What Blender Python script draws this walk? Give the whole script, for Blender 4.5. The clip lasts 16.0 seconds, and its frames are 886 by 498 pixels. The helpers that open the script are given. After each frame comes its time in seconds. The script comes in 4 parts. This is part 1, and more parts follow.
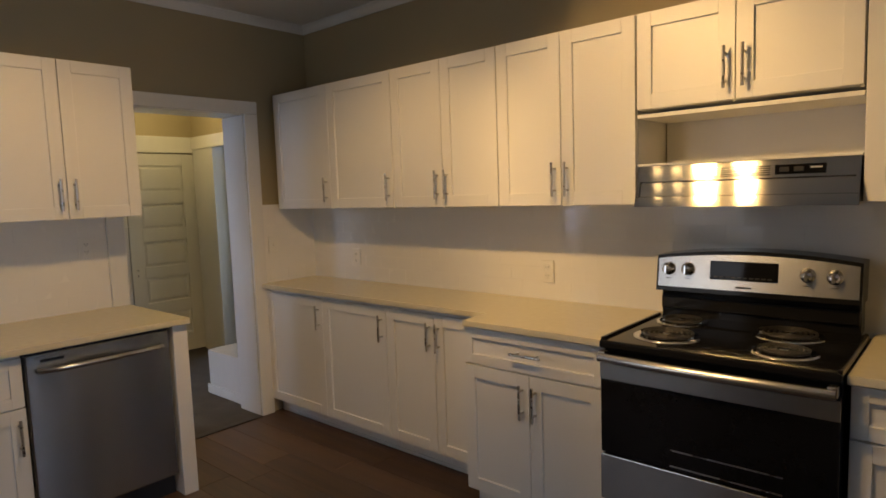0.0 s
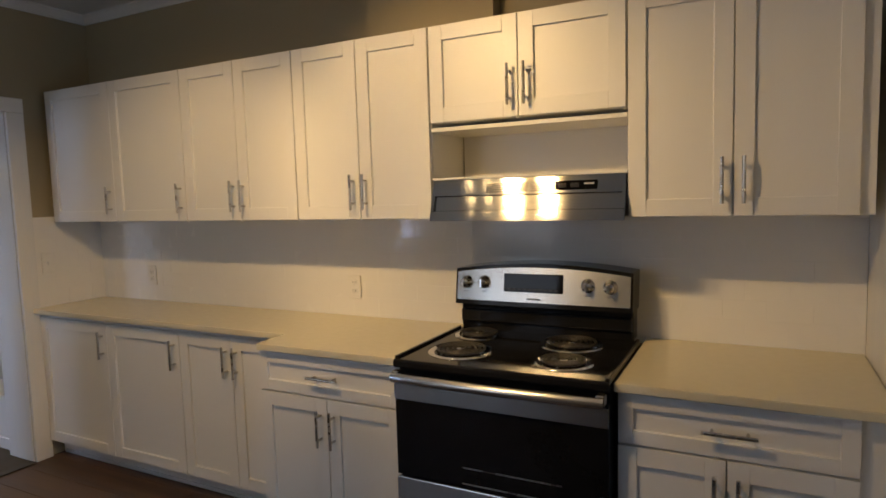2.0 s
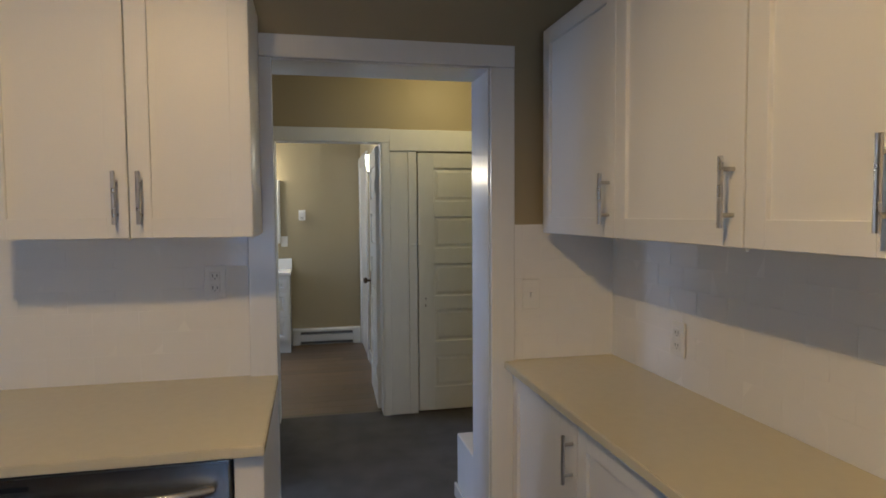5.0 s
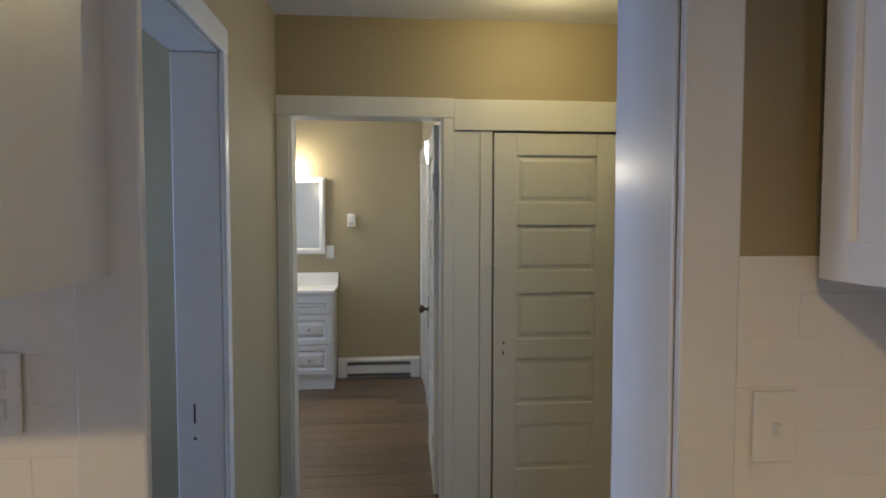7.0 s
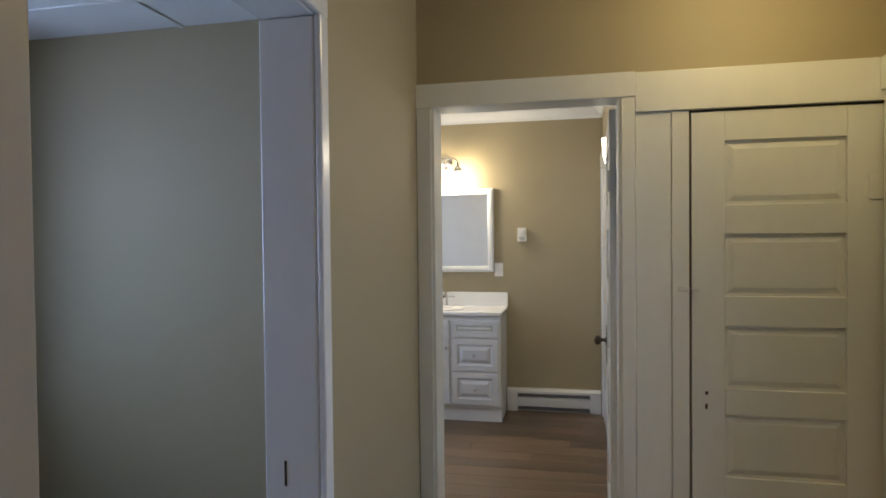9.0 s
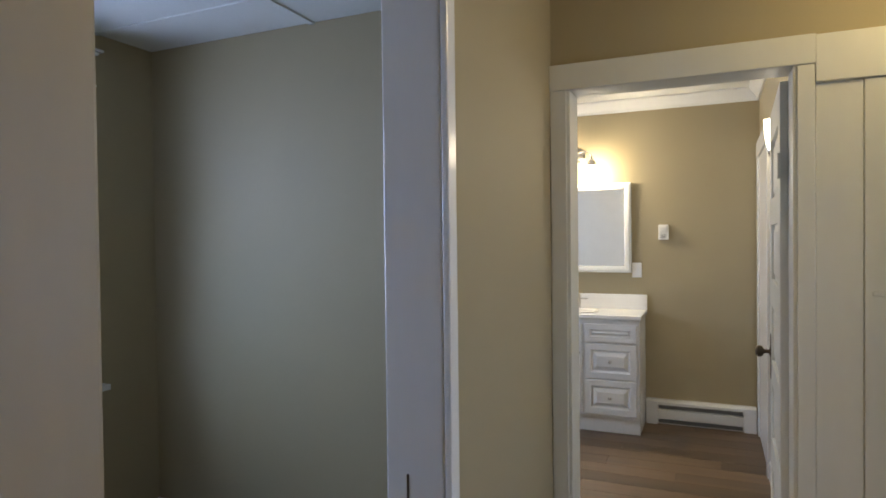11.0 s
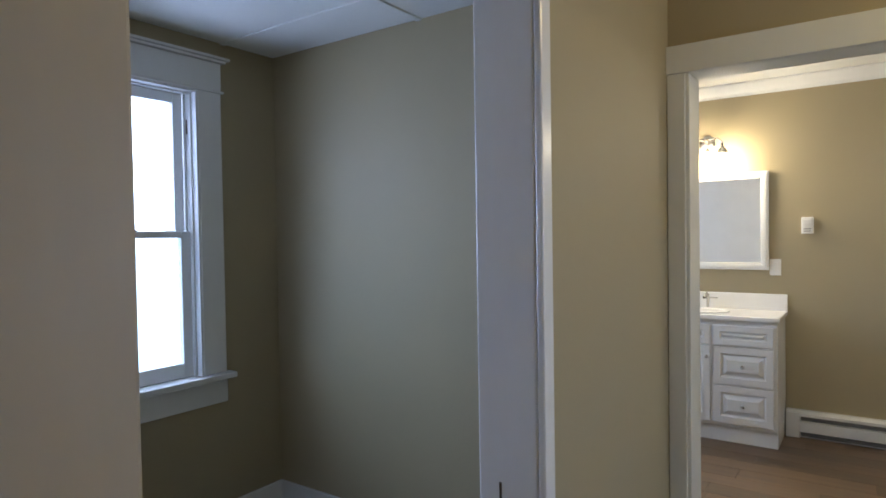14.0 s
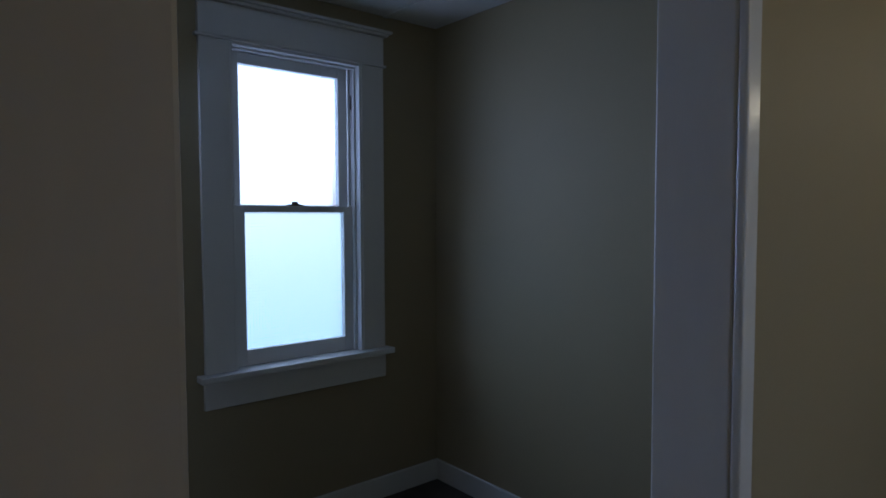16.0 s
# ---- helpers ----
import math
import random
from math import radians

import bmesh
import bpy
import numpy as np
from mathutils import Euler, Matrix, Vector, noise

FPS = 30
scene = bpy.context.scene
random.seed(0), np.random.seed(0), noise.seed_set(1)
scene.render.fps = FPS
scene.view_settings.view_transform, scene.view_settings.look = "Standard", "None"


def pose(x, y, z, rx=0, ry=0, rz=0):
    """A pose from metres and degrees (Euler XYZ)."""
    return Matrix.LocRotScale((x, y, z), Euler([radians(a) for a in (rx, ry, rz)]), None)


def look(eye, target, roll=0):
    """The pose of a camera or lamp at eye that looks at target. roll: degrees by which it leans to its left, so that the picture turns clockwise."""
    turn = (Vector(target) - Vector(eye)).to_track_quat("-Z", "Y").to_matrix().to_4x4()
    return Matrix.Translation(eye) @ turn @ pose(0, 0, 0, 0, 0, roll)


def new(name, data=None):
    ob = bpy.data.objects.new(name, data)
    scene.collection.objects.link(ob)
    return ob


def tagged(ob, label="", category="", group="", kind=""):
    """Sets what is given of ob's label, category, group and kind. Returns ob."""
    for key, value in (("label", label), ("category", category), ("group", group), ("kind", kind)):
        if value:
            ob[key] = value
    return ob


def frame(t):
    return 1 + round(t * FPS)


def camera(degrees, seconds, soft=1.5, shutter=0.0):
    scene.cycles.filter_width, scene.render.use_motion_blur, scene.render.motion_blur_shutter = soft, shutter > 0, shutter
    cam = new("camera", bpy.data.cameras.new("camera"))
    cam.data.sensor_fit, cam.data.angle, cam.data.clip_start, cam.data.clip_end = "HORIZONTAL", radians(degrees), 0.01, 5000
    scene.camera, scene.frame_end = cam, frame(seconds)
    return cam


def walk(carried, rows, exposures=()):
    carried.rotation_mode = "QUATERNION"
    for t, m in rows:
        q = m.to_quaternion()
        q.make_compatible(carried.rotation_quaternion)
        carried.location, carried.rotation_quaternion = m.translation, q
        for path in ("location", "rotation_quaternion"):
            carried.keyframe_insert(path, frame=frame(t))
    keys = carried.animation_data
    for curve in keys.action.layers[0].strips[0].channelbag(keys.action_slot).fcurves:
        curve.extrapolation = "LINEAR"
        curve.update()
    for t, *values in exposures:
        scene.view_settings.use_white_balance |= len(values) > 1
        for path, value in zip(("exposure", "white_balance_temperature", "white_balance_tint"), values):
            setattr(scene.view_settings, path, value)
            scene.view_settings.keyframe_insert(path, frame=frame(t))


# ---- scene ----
cam = camera(71.4, 16.0, soft=1.7)
PATH = [
    (0, (0.455, 0.024, 1.482), (-0.86, 1.52, 1.294), -2.0),
    (0.5, (0.519, 0.047, 1.484), (-0.522, 1.744, 1.29), -2.1),
    (1, (0.541, 0.074, 1.491), (-0.396, 1.83, 1.3), -1.8),
    (1.5, (0.56, 0.125, 1.496), (-0.338, 1.902, 1.309), -2.1),
    (2, (0.56, 0.24, 1.498), (-0.348, 2.013, 1.319), -1.7),
    (2.5, (0.463, 0.468, 1.479), (-0.456, 2.236, 1.307), -1.5),
    (3, (0.318, 0.724, 1.491), (-0.611, 2.486, 1.314), -1.5),
    (3.5, (0.09, 1.01, 1.505), (-1.253, 2.483, 1.34), -1.5),
    (4, (-0.241, 1.238, 1.488), (-1.932, 2.297, 1.345), -0.8),
    (4.5, (-0.547, 1.434, 1.472), (-2.434, 2.086, 1.352), -0.6),
    (5, (-0.916, 1.576, 1.473), (-2.869, 1.994, 1.359), -0.4),
    (5.2, (-1.077, 1.604, 1.47), (-3.048, 1.925, 1.352), -0.1),
    (7.5, (-2.497, 1.862, 1.492), (-4.491, 1.983, 1.406), -0.3),
    (8, (-2.67, 1.915, 1.459), (-4.669, 1.877, 1.4), -0.8),
    (8.5, (-2.786, 1.915, 1.448), (-4.766, 1.631, 1.402), -0.7),
    (9, (-2.861, 1.901, 1.455), (-4.817, 1.487, 1.416), -0.6),
    (9.5, (-2.94, 1.884, 1.452), (-4.88, 1.401, 1.415), -0.6),
    (10, (-3.017, 1.834, 1.439), (-4.928, 1.243, 1.403), -0.6),
    (12.5, (-3.049, 1.837, 1.434), (-4.778, 0.833, 1.402), -0.8),
    (13, (-3.071, 1.845, 1.438), (-4.783, 0.812, 1.403), -0.8),
    (13.5, (-3.086, 1.852, 1.444), (-4.774, 0.78, 1.405), -0.8),
    (14, (-3.118, 1.866, 1.444), (-4.754, 0.717, 1.397), -0.9),
    (14.5, (-3.179, 1.858, 1.425), (-4.734, 0.602, 1.375), -0.6),
    (15, (-3.241, 1.815, 1.409), (-4.718, 0.468, 1.344), -0.8),
    (15.5, (-3.285, 1.777, 1.427), (-4.627, 0.297, 1.332), -0.4),
    (16, (-3.273, 1.756, 1.424), (-4.547, 0.218, 1.321), -0.2),
]

EXPOSURES = [(0, -0.3, 7000, 9), (2, -0.22, 6200, 7), (3.5, -0.42, 6000, 7), (4, -0.55, 5850, 6), (5, -0.26, 5650, 6), (7.5, -0.05, 5750, 8), (10, 0.1, 6200, 9), (12.5, 0.33, 6250, 8), (13.8, 0.28, 6150, 8), (14.5, 0.0, 5950, 9), (15, -0.6, 5800, 8), (15.5, -1.18, 5650, 7), (16, -1.47, 5650, 7)]
walk(cam, [(t, look(eye, target, roll)) for t, eye, target, roll in PATH], EXPOSURES)

# ---- light ----
world = bpy.data.worlds.new("world")
scene.world = world
world.use_nodes = True
sky = world.node_tree.nodes.new("ShaderNodeTexSky")
sky.sky_type, sky.sun_disc, sky.sun_elevation, sky.sun_rotation = "NISHITA", False, radians(25), radians(200)
world.node_tree.nodes["Background"].inputs[1].default_value = 0.05
world.node_tree.links.new(sky.outputs[0], world.node_tree.nodes["Background"].inputs[0])


def lamp(name, kind, energy, colour, m, **more):
    data = bpy.data.lights.new(name, kind)
    data.energy, data.color = energy, colour
    for key, value in more.items():
        if key == "radius":
            data.shadow_soft_size = value
        elif key == "size":
            data.shape, data.size, data.size_y = "RECTANGLE", value[0], value[1]
        elif key == "cone":
            data.spot_size, data.spot_blend = radians(value), 0.85
    ob = new(name, data)
    ob.matrix_world = m
    return ob


sun = lamp("sun", "SUN", 0.5, (1, 0.95, 0.88), look((-4, -8, 6), (-4, 0, 0)))
sun.data.angle = radians(12)
WARM, SOFT, DAY = (1.0, 0.62, 0.25), (1.0, 0.82, 0.56), (0.54, 0.68, 1.0)
# daylight in the openings of the windows; only the sash window is in view
lamp("daylight", "AREA", 16, (0.56, 0.665, 1.02), look((-4.565, -1.09, 1.86), (-4.565, 0, 1.56)), size=(0.75, 0.80))
lamp("daylight", "AREA", 8, (0.48, 0.70, 1.03), look((-4.565, -1.06, 1.09), (-4.565, 0, 0.99)), size=(0.75, 0.72))
# unseen second window of the window room, added to light the hall jamb
lamp("daylight", "AREA", 17, (0.50, 0.63, 1.06), look((-3.625, -1.09, 1.5), (-4.1, 0, 0.6)), size=(0.38, 1.3))
lamp("daylight", "AREA", 12, DAY, look((-4.575, 3.97, 1.4), (-4.575, 0, 0.4)), size=(0.75, 1.2))
lamp("daylight", "AREA", 13, DAY, look((-6.6, -0.74, 1.55), (-6.6, 1.0, 1.0)), size=(0.7, 0.9))
lamp("daylight", "AREA", 6, DAY, look((-1.9, -1.75, 1.5), (-1.9, 0, 0.9)), size=(1.0, 1.2))
# unseen west window, added to light the white wall at the counter's end
lamp("daylight", "AREA", 13, DAY, look((-3.42, -1.29, 1.5), (0, -0.6, 1.1)), size=(0.54, 1.2))
lamp("daylight", "AREA", 16, DAY, look((3.15, 1.3, 1.15), (0, 1.3, 0.2)), size=(1.2, 1.3))
# bulbs of the kitchen's track lamp, the hall's ceiling lamp and the bathroom's two lamps
TRACK = [-1.2, -1.07, -0.88, -0.66]
AIMS = [(-2.83, 0.95, 1.12), (-2.0, 2.44, 1.10), (-0.62, 2.44, 1.55), (0.35, 2.44, 1.12)]
for x, aim, power in zip(TRACK, AIMS, (62, 78, 80, 54)):
    bulb = Vector((x, 1.08, 2.49))
    lamp("bulb", "SPOT", power, WARM, look(bulb + (Vector(aim) - bulb).normalized() * 0.045, aim), radius=0.055, cone=76)
lamp("bulb", "POINT", 9, (1.0, 0.76, 0.36), pose(-4.8, 2.5, 2.36), radius=0.05)
for y in (0.70, 0.966):
    lamp("bulb", "POINT", 11.5, SOFT, pose(-7.9, y, 1.93), radius=0.035)
lamp("bulb", "POINT", 5, SOFT, pose(-6.45, 2.098, 1.96), radius=0.03)


# ---- materials ----
def material(name, base, rough=0.5, metal=0.0, vary=0.12, scale=3.0, grain=60.0, bump=0.08, stretch=(1, 1, 1), coat=0.0, per_object=0.0):
    """Principled surface: colour varies by a broad and a fine noise, relief by the fine one."""
    m = bpy.data.materials.new(name)
    m.use_nodes = True
    n, l = m.node_tree.nodes, m.node_tree.links
    p = n["Principled BSDF"]
    p.inputs["Metallic"].default_value = metal
    p.inputs["Coat Weight"].default_value = coat
    geo = n.new("ShaderNodeTexCoord")
    mp = n.new("ShaderNodeMapping")
    mp.inputs["Scale"].default_value = stretch
    l.new(geo.outputs["Object"], mp.inputs["Vector"])
    vec = mp.outputs["Vector"]
    info = None
    if per_object:
        info = n.new("ShaderNodeObjectInfo")
        add = n.new("ShaderNodeVectorMath")
        add.operation = "MULTIPLY_ADD"
        l.new(info.outputs["Random"], add.inputs[0])
        add.inputs[1].default_value = (37, 19, 53)
        l.new(vec, add.inputs[2])
        vec = add.outputs[0]
    big, fine = n.new("ShaderNodeTexNoise"), n.new("ShaderNodeTexNoise")
    big.inputs["Scale"].default_value, fine.inputs["Scale"].default_value = scale, grain
    big.inputs["Detail"].default_value, fine.inputs["Detail"].default_value = 4, 5
    l.new(vec, big.inputs["Vector"])
    l.new(vec, fine.inputs["Vector"])
    mix = n.new("ShaderNodeMath")
    mix.operation = "MULTIPLY_ADD"
    mix.inputs[1].default_value = 0.45
    l.new(fine.outputs[0], mix.inputs[0])
    l.new(big.outputs[0], mix.inputs[2])
    value = mix.outputs[0]
    if per_object:
        more = n.new("ShaderNodeMath")
        more.operation = "MULTIPLY_ADD"
        more.inputs[1].default_value = per_object
        l.new(info.outputs["Random"], more.inputs[0])
        l.new(value, more.inputs[2])
        value = more.outputs[0]
    ramp = n.new("ShaderNodeMapRange")
    ramp.inputs["From Min"].default_value, ramp.inputs["From Max"].default_value = 0.4, 1.1 + per_object
    ramp.inputs["To Min"].default_value, ramp.inputs["To Max"].default_value = 1 - vary, 1 + vary
    l.new(value, ramp.inputs["Value"])
    col = n.new("ShaderNodeVectorMath")
    col.operation = "SCALE"
    col.inputs[0].default_value = base
    l.new(ramp.outputs[0], col.inputs["Scale"])
    l.new(col.outputs[0], p.inputs["Base Color"])
    r = n.new("ShaderNodeMapRange")
    r.inputs["To Min"].default_value, r.inputs["To Max"].default_value = max(rough * 0.8, 0.02), min(rough * 1.2, 1)
    l.new(big.outputs[0], r.inputs["Value"])
    l.new(r.outputs[0], p.inputs["Roughness"])
    if bump:
        b = n.new("ShaderNodeBump")
        b.inputs["Strength"].default_value, b.inputs["Distance"].default_value = bump, 0.004
        l.new(fine.outputs[0], b.inputs["Height"])
        l.new(b.outputs[0], p.inputs["Normal"])
    return m


WALL = material("tan_wall_paint", (0.364, 0.305, 0.186), 0.62, vary=0.05, scale=1.5, grain=180, bump=0.12)
TRIM = material("white_gloss_trim_paint", (0.74, 0.74, 0.72), 0.22, vary=0.04, scale=4, grain=35, bump=0.09, stretch=(1, 1, 0.25))
OLDTRIM = material("cream_old_trim_paint", (0.70, 0.69, 0.62), 0.33, vary=0.05, scale=4, grain=28, bump=0.10, stretch=(1, 1, 0.3))
# darker and browner than TRIM, used on one jamb board only
JAMB = material("beige_jamb_paint", (0.46, 0.43, 0.36), 0.4, vary=0.09, scale=5, grain=30, bump=0.12, stretch=(1, 1, 0.15))
CEIL = material("white_ceiling_paint", (0.72, 0.72, 0.70), 0.8, vary=0.05, scale=2, grain=90, bump=0.15)
CABINET = material("white_cabinet_lacquer", (0.78, 0.77, 0.74), 0.36, vary=0.02, scale=2, grain=120, bump=0.015)
QUARTZ = material("cream_quartz_counter", (0.67, 0.615, 0.45), 0.2, vary=0.025, scale=30, grain=320, bump=0.0)
TILE = material("white_glazed_tile", (0.80, 0.79, 0.76), 0.09, vary=0.015, scale=6, grain=25, bump=0.03, per_object=0.3)
GROUT = material("pale_grout", (0.78, 0.77, 0.74), 0.85, vary=0.08, grain=300, bump=0.2)
STEEL = material("brushed_steel", (0.56, 0.56, 0.56), 0.24, 1.0, vary=0.02, scale=1.2, grain=500, bump=0.006, stretch=(1, 1, 1))
HOODSTEEL = material("brushed_hood_steel", (0.47, 0.45, 0.41), 0.13, 1.0, vary=0.03, scale=5, grain=400, bump=0, stretch=(1, 1, 1))
DISHSTEEL = material("satin_dishwasher_steel", (0.46, 0.48, 0.50), 0.24, 1.0, vary=0.03, scale=3, grain=120, bump=0.012, stretch=(1, 6, 0.15))
for brushed, axis, amount in ((HOODSTEEL, "X", 0.98), (STEEL, "X", 0.7), (DISHSTEEL, "Y", 0.9)):
    nodes, links = brushed.node_tree.nodes, brushed.node_tree.links
    along = nodes.new("ShaderNodeTangent")
    along.direction_type, along.axis = "RADIAL", axis
    nodes["Principled BSDF"].inputs["Anisotropic"].default_value = amount
    links.new(along.outputs[0], nodes["Principled BSDF"].inputs["Tangent"])
NICKEL = material("brushed_nickel", (0.52, 0.50, 0.47), 0.28, 1.0, vary=0.05, scale=20, grain=200, bump=0.02)
CHROME = material("chrome", (0.75, 0.75, 0.76), 0.10, 1.0, vary=0.03, scale=20, bump=0)
BRONZE = material("dark_bronze", (0.10, 0.075, 0.05), 0.4, 0.9, vary=0.2, scale=30, bump=0.02)
ENAMEL = material("black_enamel", (0.010, 0.010, 0.011), 0.08, vary=0.1, scale=8, grain=150, bump=0.01)
ENAMEL.node_tree.nodes["Principled BSDF"].inputs["Specular IOR Level"].default_value = 0.16
COIL = material("dark_burner_coil", (0.035, 0.033, 0.032), 0.5, 0.4, vary=0.25, scale=30, bump=0.05)
BLACKGLASS = material("black_oven_glass", (0.006, 0.006, 0.007), 0.05, vary=0.1, scale=4, bump=0)
BLACKGLASS.node_tree.nodes["Principled BSDF"].inputs["Specular IOR Level"].default_value = 0.22
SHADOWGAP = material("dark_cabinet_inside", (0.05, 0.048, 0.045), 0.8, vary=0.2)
PLASTIC = material("white_plastic_plate", (0.76, 0.75, 0.71), 0.35, vary=0.03, scale=12, bump=0)
SLOT = material("black_slot", (0.02, 0.02, 0.02), 0.6, vary=0.1)
HEATSLOT = material("grey_heater_fins", (0.16, 0.16, 0.16), 0.5, vary=0.3, grain=200)
CARPET = material("dark_grey_carpet", (0.075, 0.066, 0.058), 1.0, vary=0.45, scale=6, grain=260, bump=0.9)
KWOOD = material("dark_brown_vinyl_plank", (0.092, 0.050, 0.028), 0.42, vary=0.8, scale=2.5, grain=14, bump=0.06, stretch=(0.3, 7, 1), per_object=0.5)
BWOOD = material("brown_vinyl_plank", (0.14, 0.092, 0.055), 0.36, vary=0.6, scale=2.5, grain=14, bump=0.06, stretch=(7, 0.3, 1), per_object=0.5)
THRESH = material("dark_threshold_strip", (0.03, 0.024, 0.02), 0.5, vary=0.2)
VANITYTOP = material("white_cultured_marble", (0.85, 0.84, 0.81), 0.15, vary=0.03, scale=8, bump=0)


def glow(name, colour, strength):
    m = bpy.data.materials.new(name)
    m.use_nodes = True
    p = m.node_tree.nodes["Principled BSDF"]
    p.inputs["Base Color"].default_value = (0.9, 0.88, 0.82, 1)
    p.inputs["Emission Color"].default_value = (*colour, 1)
    p.inputs["Emission Strength"].default_value = strength
    return m


BULBGLOW = glow("lit_bulb_glass", (1.0, 0.68, 0.32), 28)
SHADEGLOW = glow("lit_frosted_glass_shade", (1.0, 0.86, 0.60), 6)


def mirror_material():
    m = bpy.data.materials.new("mirror_silver")
    m.use_nodes = True
    p = m.node_tree.nodes["Principled BSDF"]
    p.inputs["Base Color"].default_value = (0.86, 0.88, 0.88, 1)
    p.inputs["Metallic"].default_value, p.inputs["Roughness"].default_value = 1, 0.015
    return m


MIRROR = mirror_material()


def window_glass(name, rough, pattern):
    """Clear or reeded pane; the pattern is a fine grid pressed into the glass."""
    m = bpy.data.materials.new(name)
    m.use_nodes = True
    n, l = m.node_tree.nodes, m.node_tree.links
    p = n["Principled BSDF"]
    p.inputs["Base Color"].default_value = (0.93, 0.97, 0.97, 1)
    p.inputs["Transmission Weight"].default_value, p.inputs["Roughness"].default_value, p.inputs["IOR"].default_value = 1, rough, 1.3
    if pattern:
        tc = n.new("ShaderNodeTexCoord")
        waves = []
        for axis in ("X", "Z"):
            w = n.new("ShaderNodeTexWave")
            w.bands_direction = axis
            w.inputs["Scale"].default_value = 22
            l.new(tc.outputs["Object"], w.inputs["Vector"])
            waves.append(w)
        mx = n.new("ShaderNodeMath")
        mx.operation = "MULTIPLY"
        l.new(waves[0].outputs["Fac"], mx.inputs[0])
        l.new(waves[1].outputs["Fac"], mx.inputs[1])
        tint = n.new("ShaderNodeMapRange")
        tint.inputs["From Max"].default_value = 0.35
        tint.inputs["To Min"].default_value, tint.inputs["To Max"].default_value = 0.5, 1.0
        l.new(mx.outputs[0], tint.inputs["Value"])
        shade = n.new("ShaderNodeVectorMath")
        shade.operation = "SCALE"
        shade.inputs[0].default_value = (0.93, 0.97, 0.98)
        l.new(tint.outputs[0], shade.inputs["Scale"])
        l.new(shade.outputs[0], p.inputs["Base Color"])
        b = n.new("ShaderNodeBump")
        b.inputs["Strength"].default_value, b.inputs["Distance"].default_value = 0.35, 0.004
        l.new(mx.outputs[0], b.inputs["Height"])
        l.new(b.outputs[0], p.inputs["Normal"])
    return m


GLASS = window_glass("obscured_window_glass", 0.25, True)


# ---- building helpers ----
def mesh_object(name, bm, mat, parent=None, smooth=False):
    me = bpy.data.meshes.new(name)
    bm.normal_update()
    bm.to_mesh(me)
    bm.free()
    me.materials.append(mat)
    if smooth:
        for f in me.polygons:
            f.use_smooth = True
    ob = new(name, me)
    ob.parent = parent
    return ob


def add_box(bm, x0, x1, y0, y1, z0, z1, bevel=0.0):
    x0, x1, y0, y1, z0, z1 = min(x0, x1), max(x0, x1), min(y0, y1), max(y0, y1), min(z0, z1), max(z0, z1)
    m = Matrix.LocRotScale(((x0 + x1) / 2, (y0 + y1) / 2, (z0 + z1) / 2), None, (x1 - x0, y1 - y0, z1 - z0))
    vs = bmesh.ops.create_cube(bm, size=1, matrix=m)["verts"]
    if bevel:
        es = list({e for v in vs for e in v.link_edges})
        bmesh.ops.bevel(bm, geom=es, offset=bevel, segments=2, profile=0.5, affect="EDGES")


def box(name, x0, x1, y0, y1, z0, z1, mat, bevel=0.0, parent=None):
    bm = bmesh.new()
    add_box(bm, x0, x1, y0, y1, z0, z1, bevel)
    return mesh_object(name, bm, mat, parent)


def boxes(name, rows, mat, bevel=0.0, parent=None):
    bm = bmesh.new()
    for r in rows:
        add_box(bm, *r, bevel)
    return mesh_object(name, bm, mat, parent)


def add_rod(bm, a, b, r, segments=12, r2=None):
    a, b = Vector(a), Vector(b)
    m = Matrix.Translation((a + b) / 2) @ (b - a).to_track_quat("Z", "Y").to_matrix().to_4x4()
    bmesh.ops.create_cone(bm, cap_ends=True, segments=segments, radius1=r, radius2=r if r2 is None else r2, depth=(b - a).length, matrix=m)


def lathe(name, profile, m, mat, parent=None, segments=24):
    """Turns (radius, height) pairs round the z axis of the pose m."""
    bm = bmesh.new()
    rings = []
    for r, z in profile:
        rings.append([bm.verts.new(m @ Vector((max(r, 1e-4) * math.cos(a), max(r, 1e-4) * math.sin(a), z))) for a in (2 * math.pi * k / segments for k in range(segments))])
    for p, q in zip(rings, rings[1:]):
        for k in range(segments):
            bm.faces.new((p[k], p[(k + 1) % segments], q[(k + 1) % segments], q[k]))
    bmesh.ops.recalc_face_normals(bm, faces=bm.faces)
    return mesh_object(name, bm, mat, parent, True)


def prism(name, profile, x0, x1, mat, parent=None, axis="x"):
    """Extrudes (u, z) pairs along x (u is y) or along y (u is x)."""
    bm = bmesh.new()
    ends = [[bm.verts.new((e, u, z) if axis == "x" else (u, e, z)) for u, z in profile] for e in (x0, x1)]
    n = len(profile)
    bm.faces.new(ends[0])
    bm.faces.new(ends[1][::-1])
    for k in range(n):
        bm.faces.new((ends[0][k], ends[1][k], ends[1][(k + 1) % n], ends[0][(k + 1) % n]))
    bmesh.ops.recalc_face_normals(bm, faces=bm.faces)
    return mesh_object(name, bm, mat, parent)


def tube(name, pts, r, mat, parent=None, cyclic=False):
    cu = bpy.data.curves.new(name, "CURVE")
    cu.dimensions, cu.bevel_depth, cu.bevel_resolution = "3D", r, 3
    sp = cu.splines.new("POLY")
    sp.points.add(len(pts) - 1)
    for p, q in zip(sp.points, pts):
        p.co = (*q, 1)
    sp.use_cyclic_u = cyclic
    cu.materials.append(mat)
    tmp = bpy.data.objects.new("tmp", cu)
    me = bpy.data.meshes.new_from_object(tmp)
    bpy.data.objects.remove(tmp)
    for f in me.polygons:
        f.use_smooth = True
    ob = new(name, me)
    ob.parent = parent
    return ob


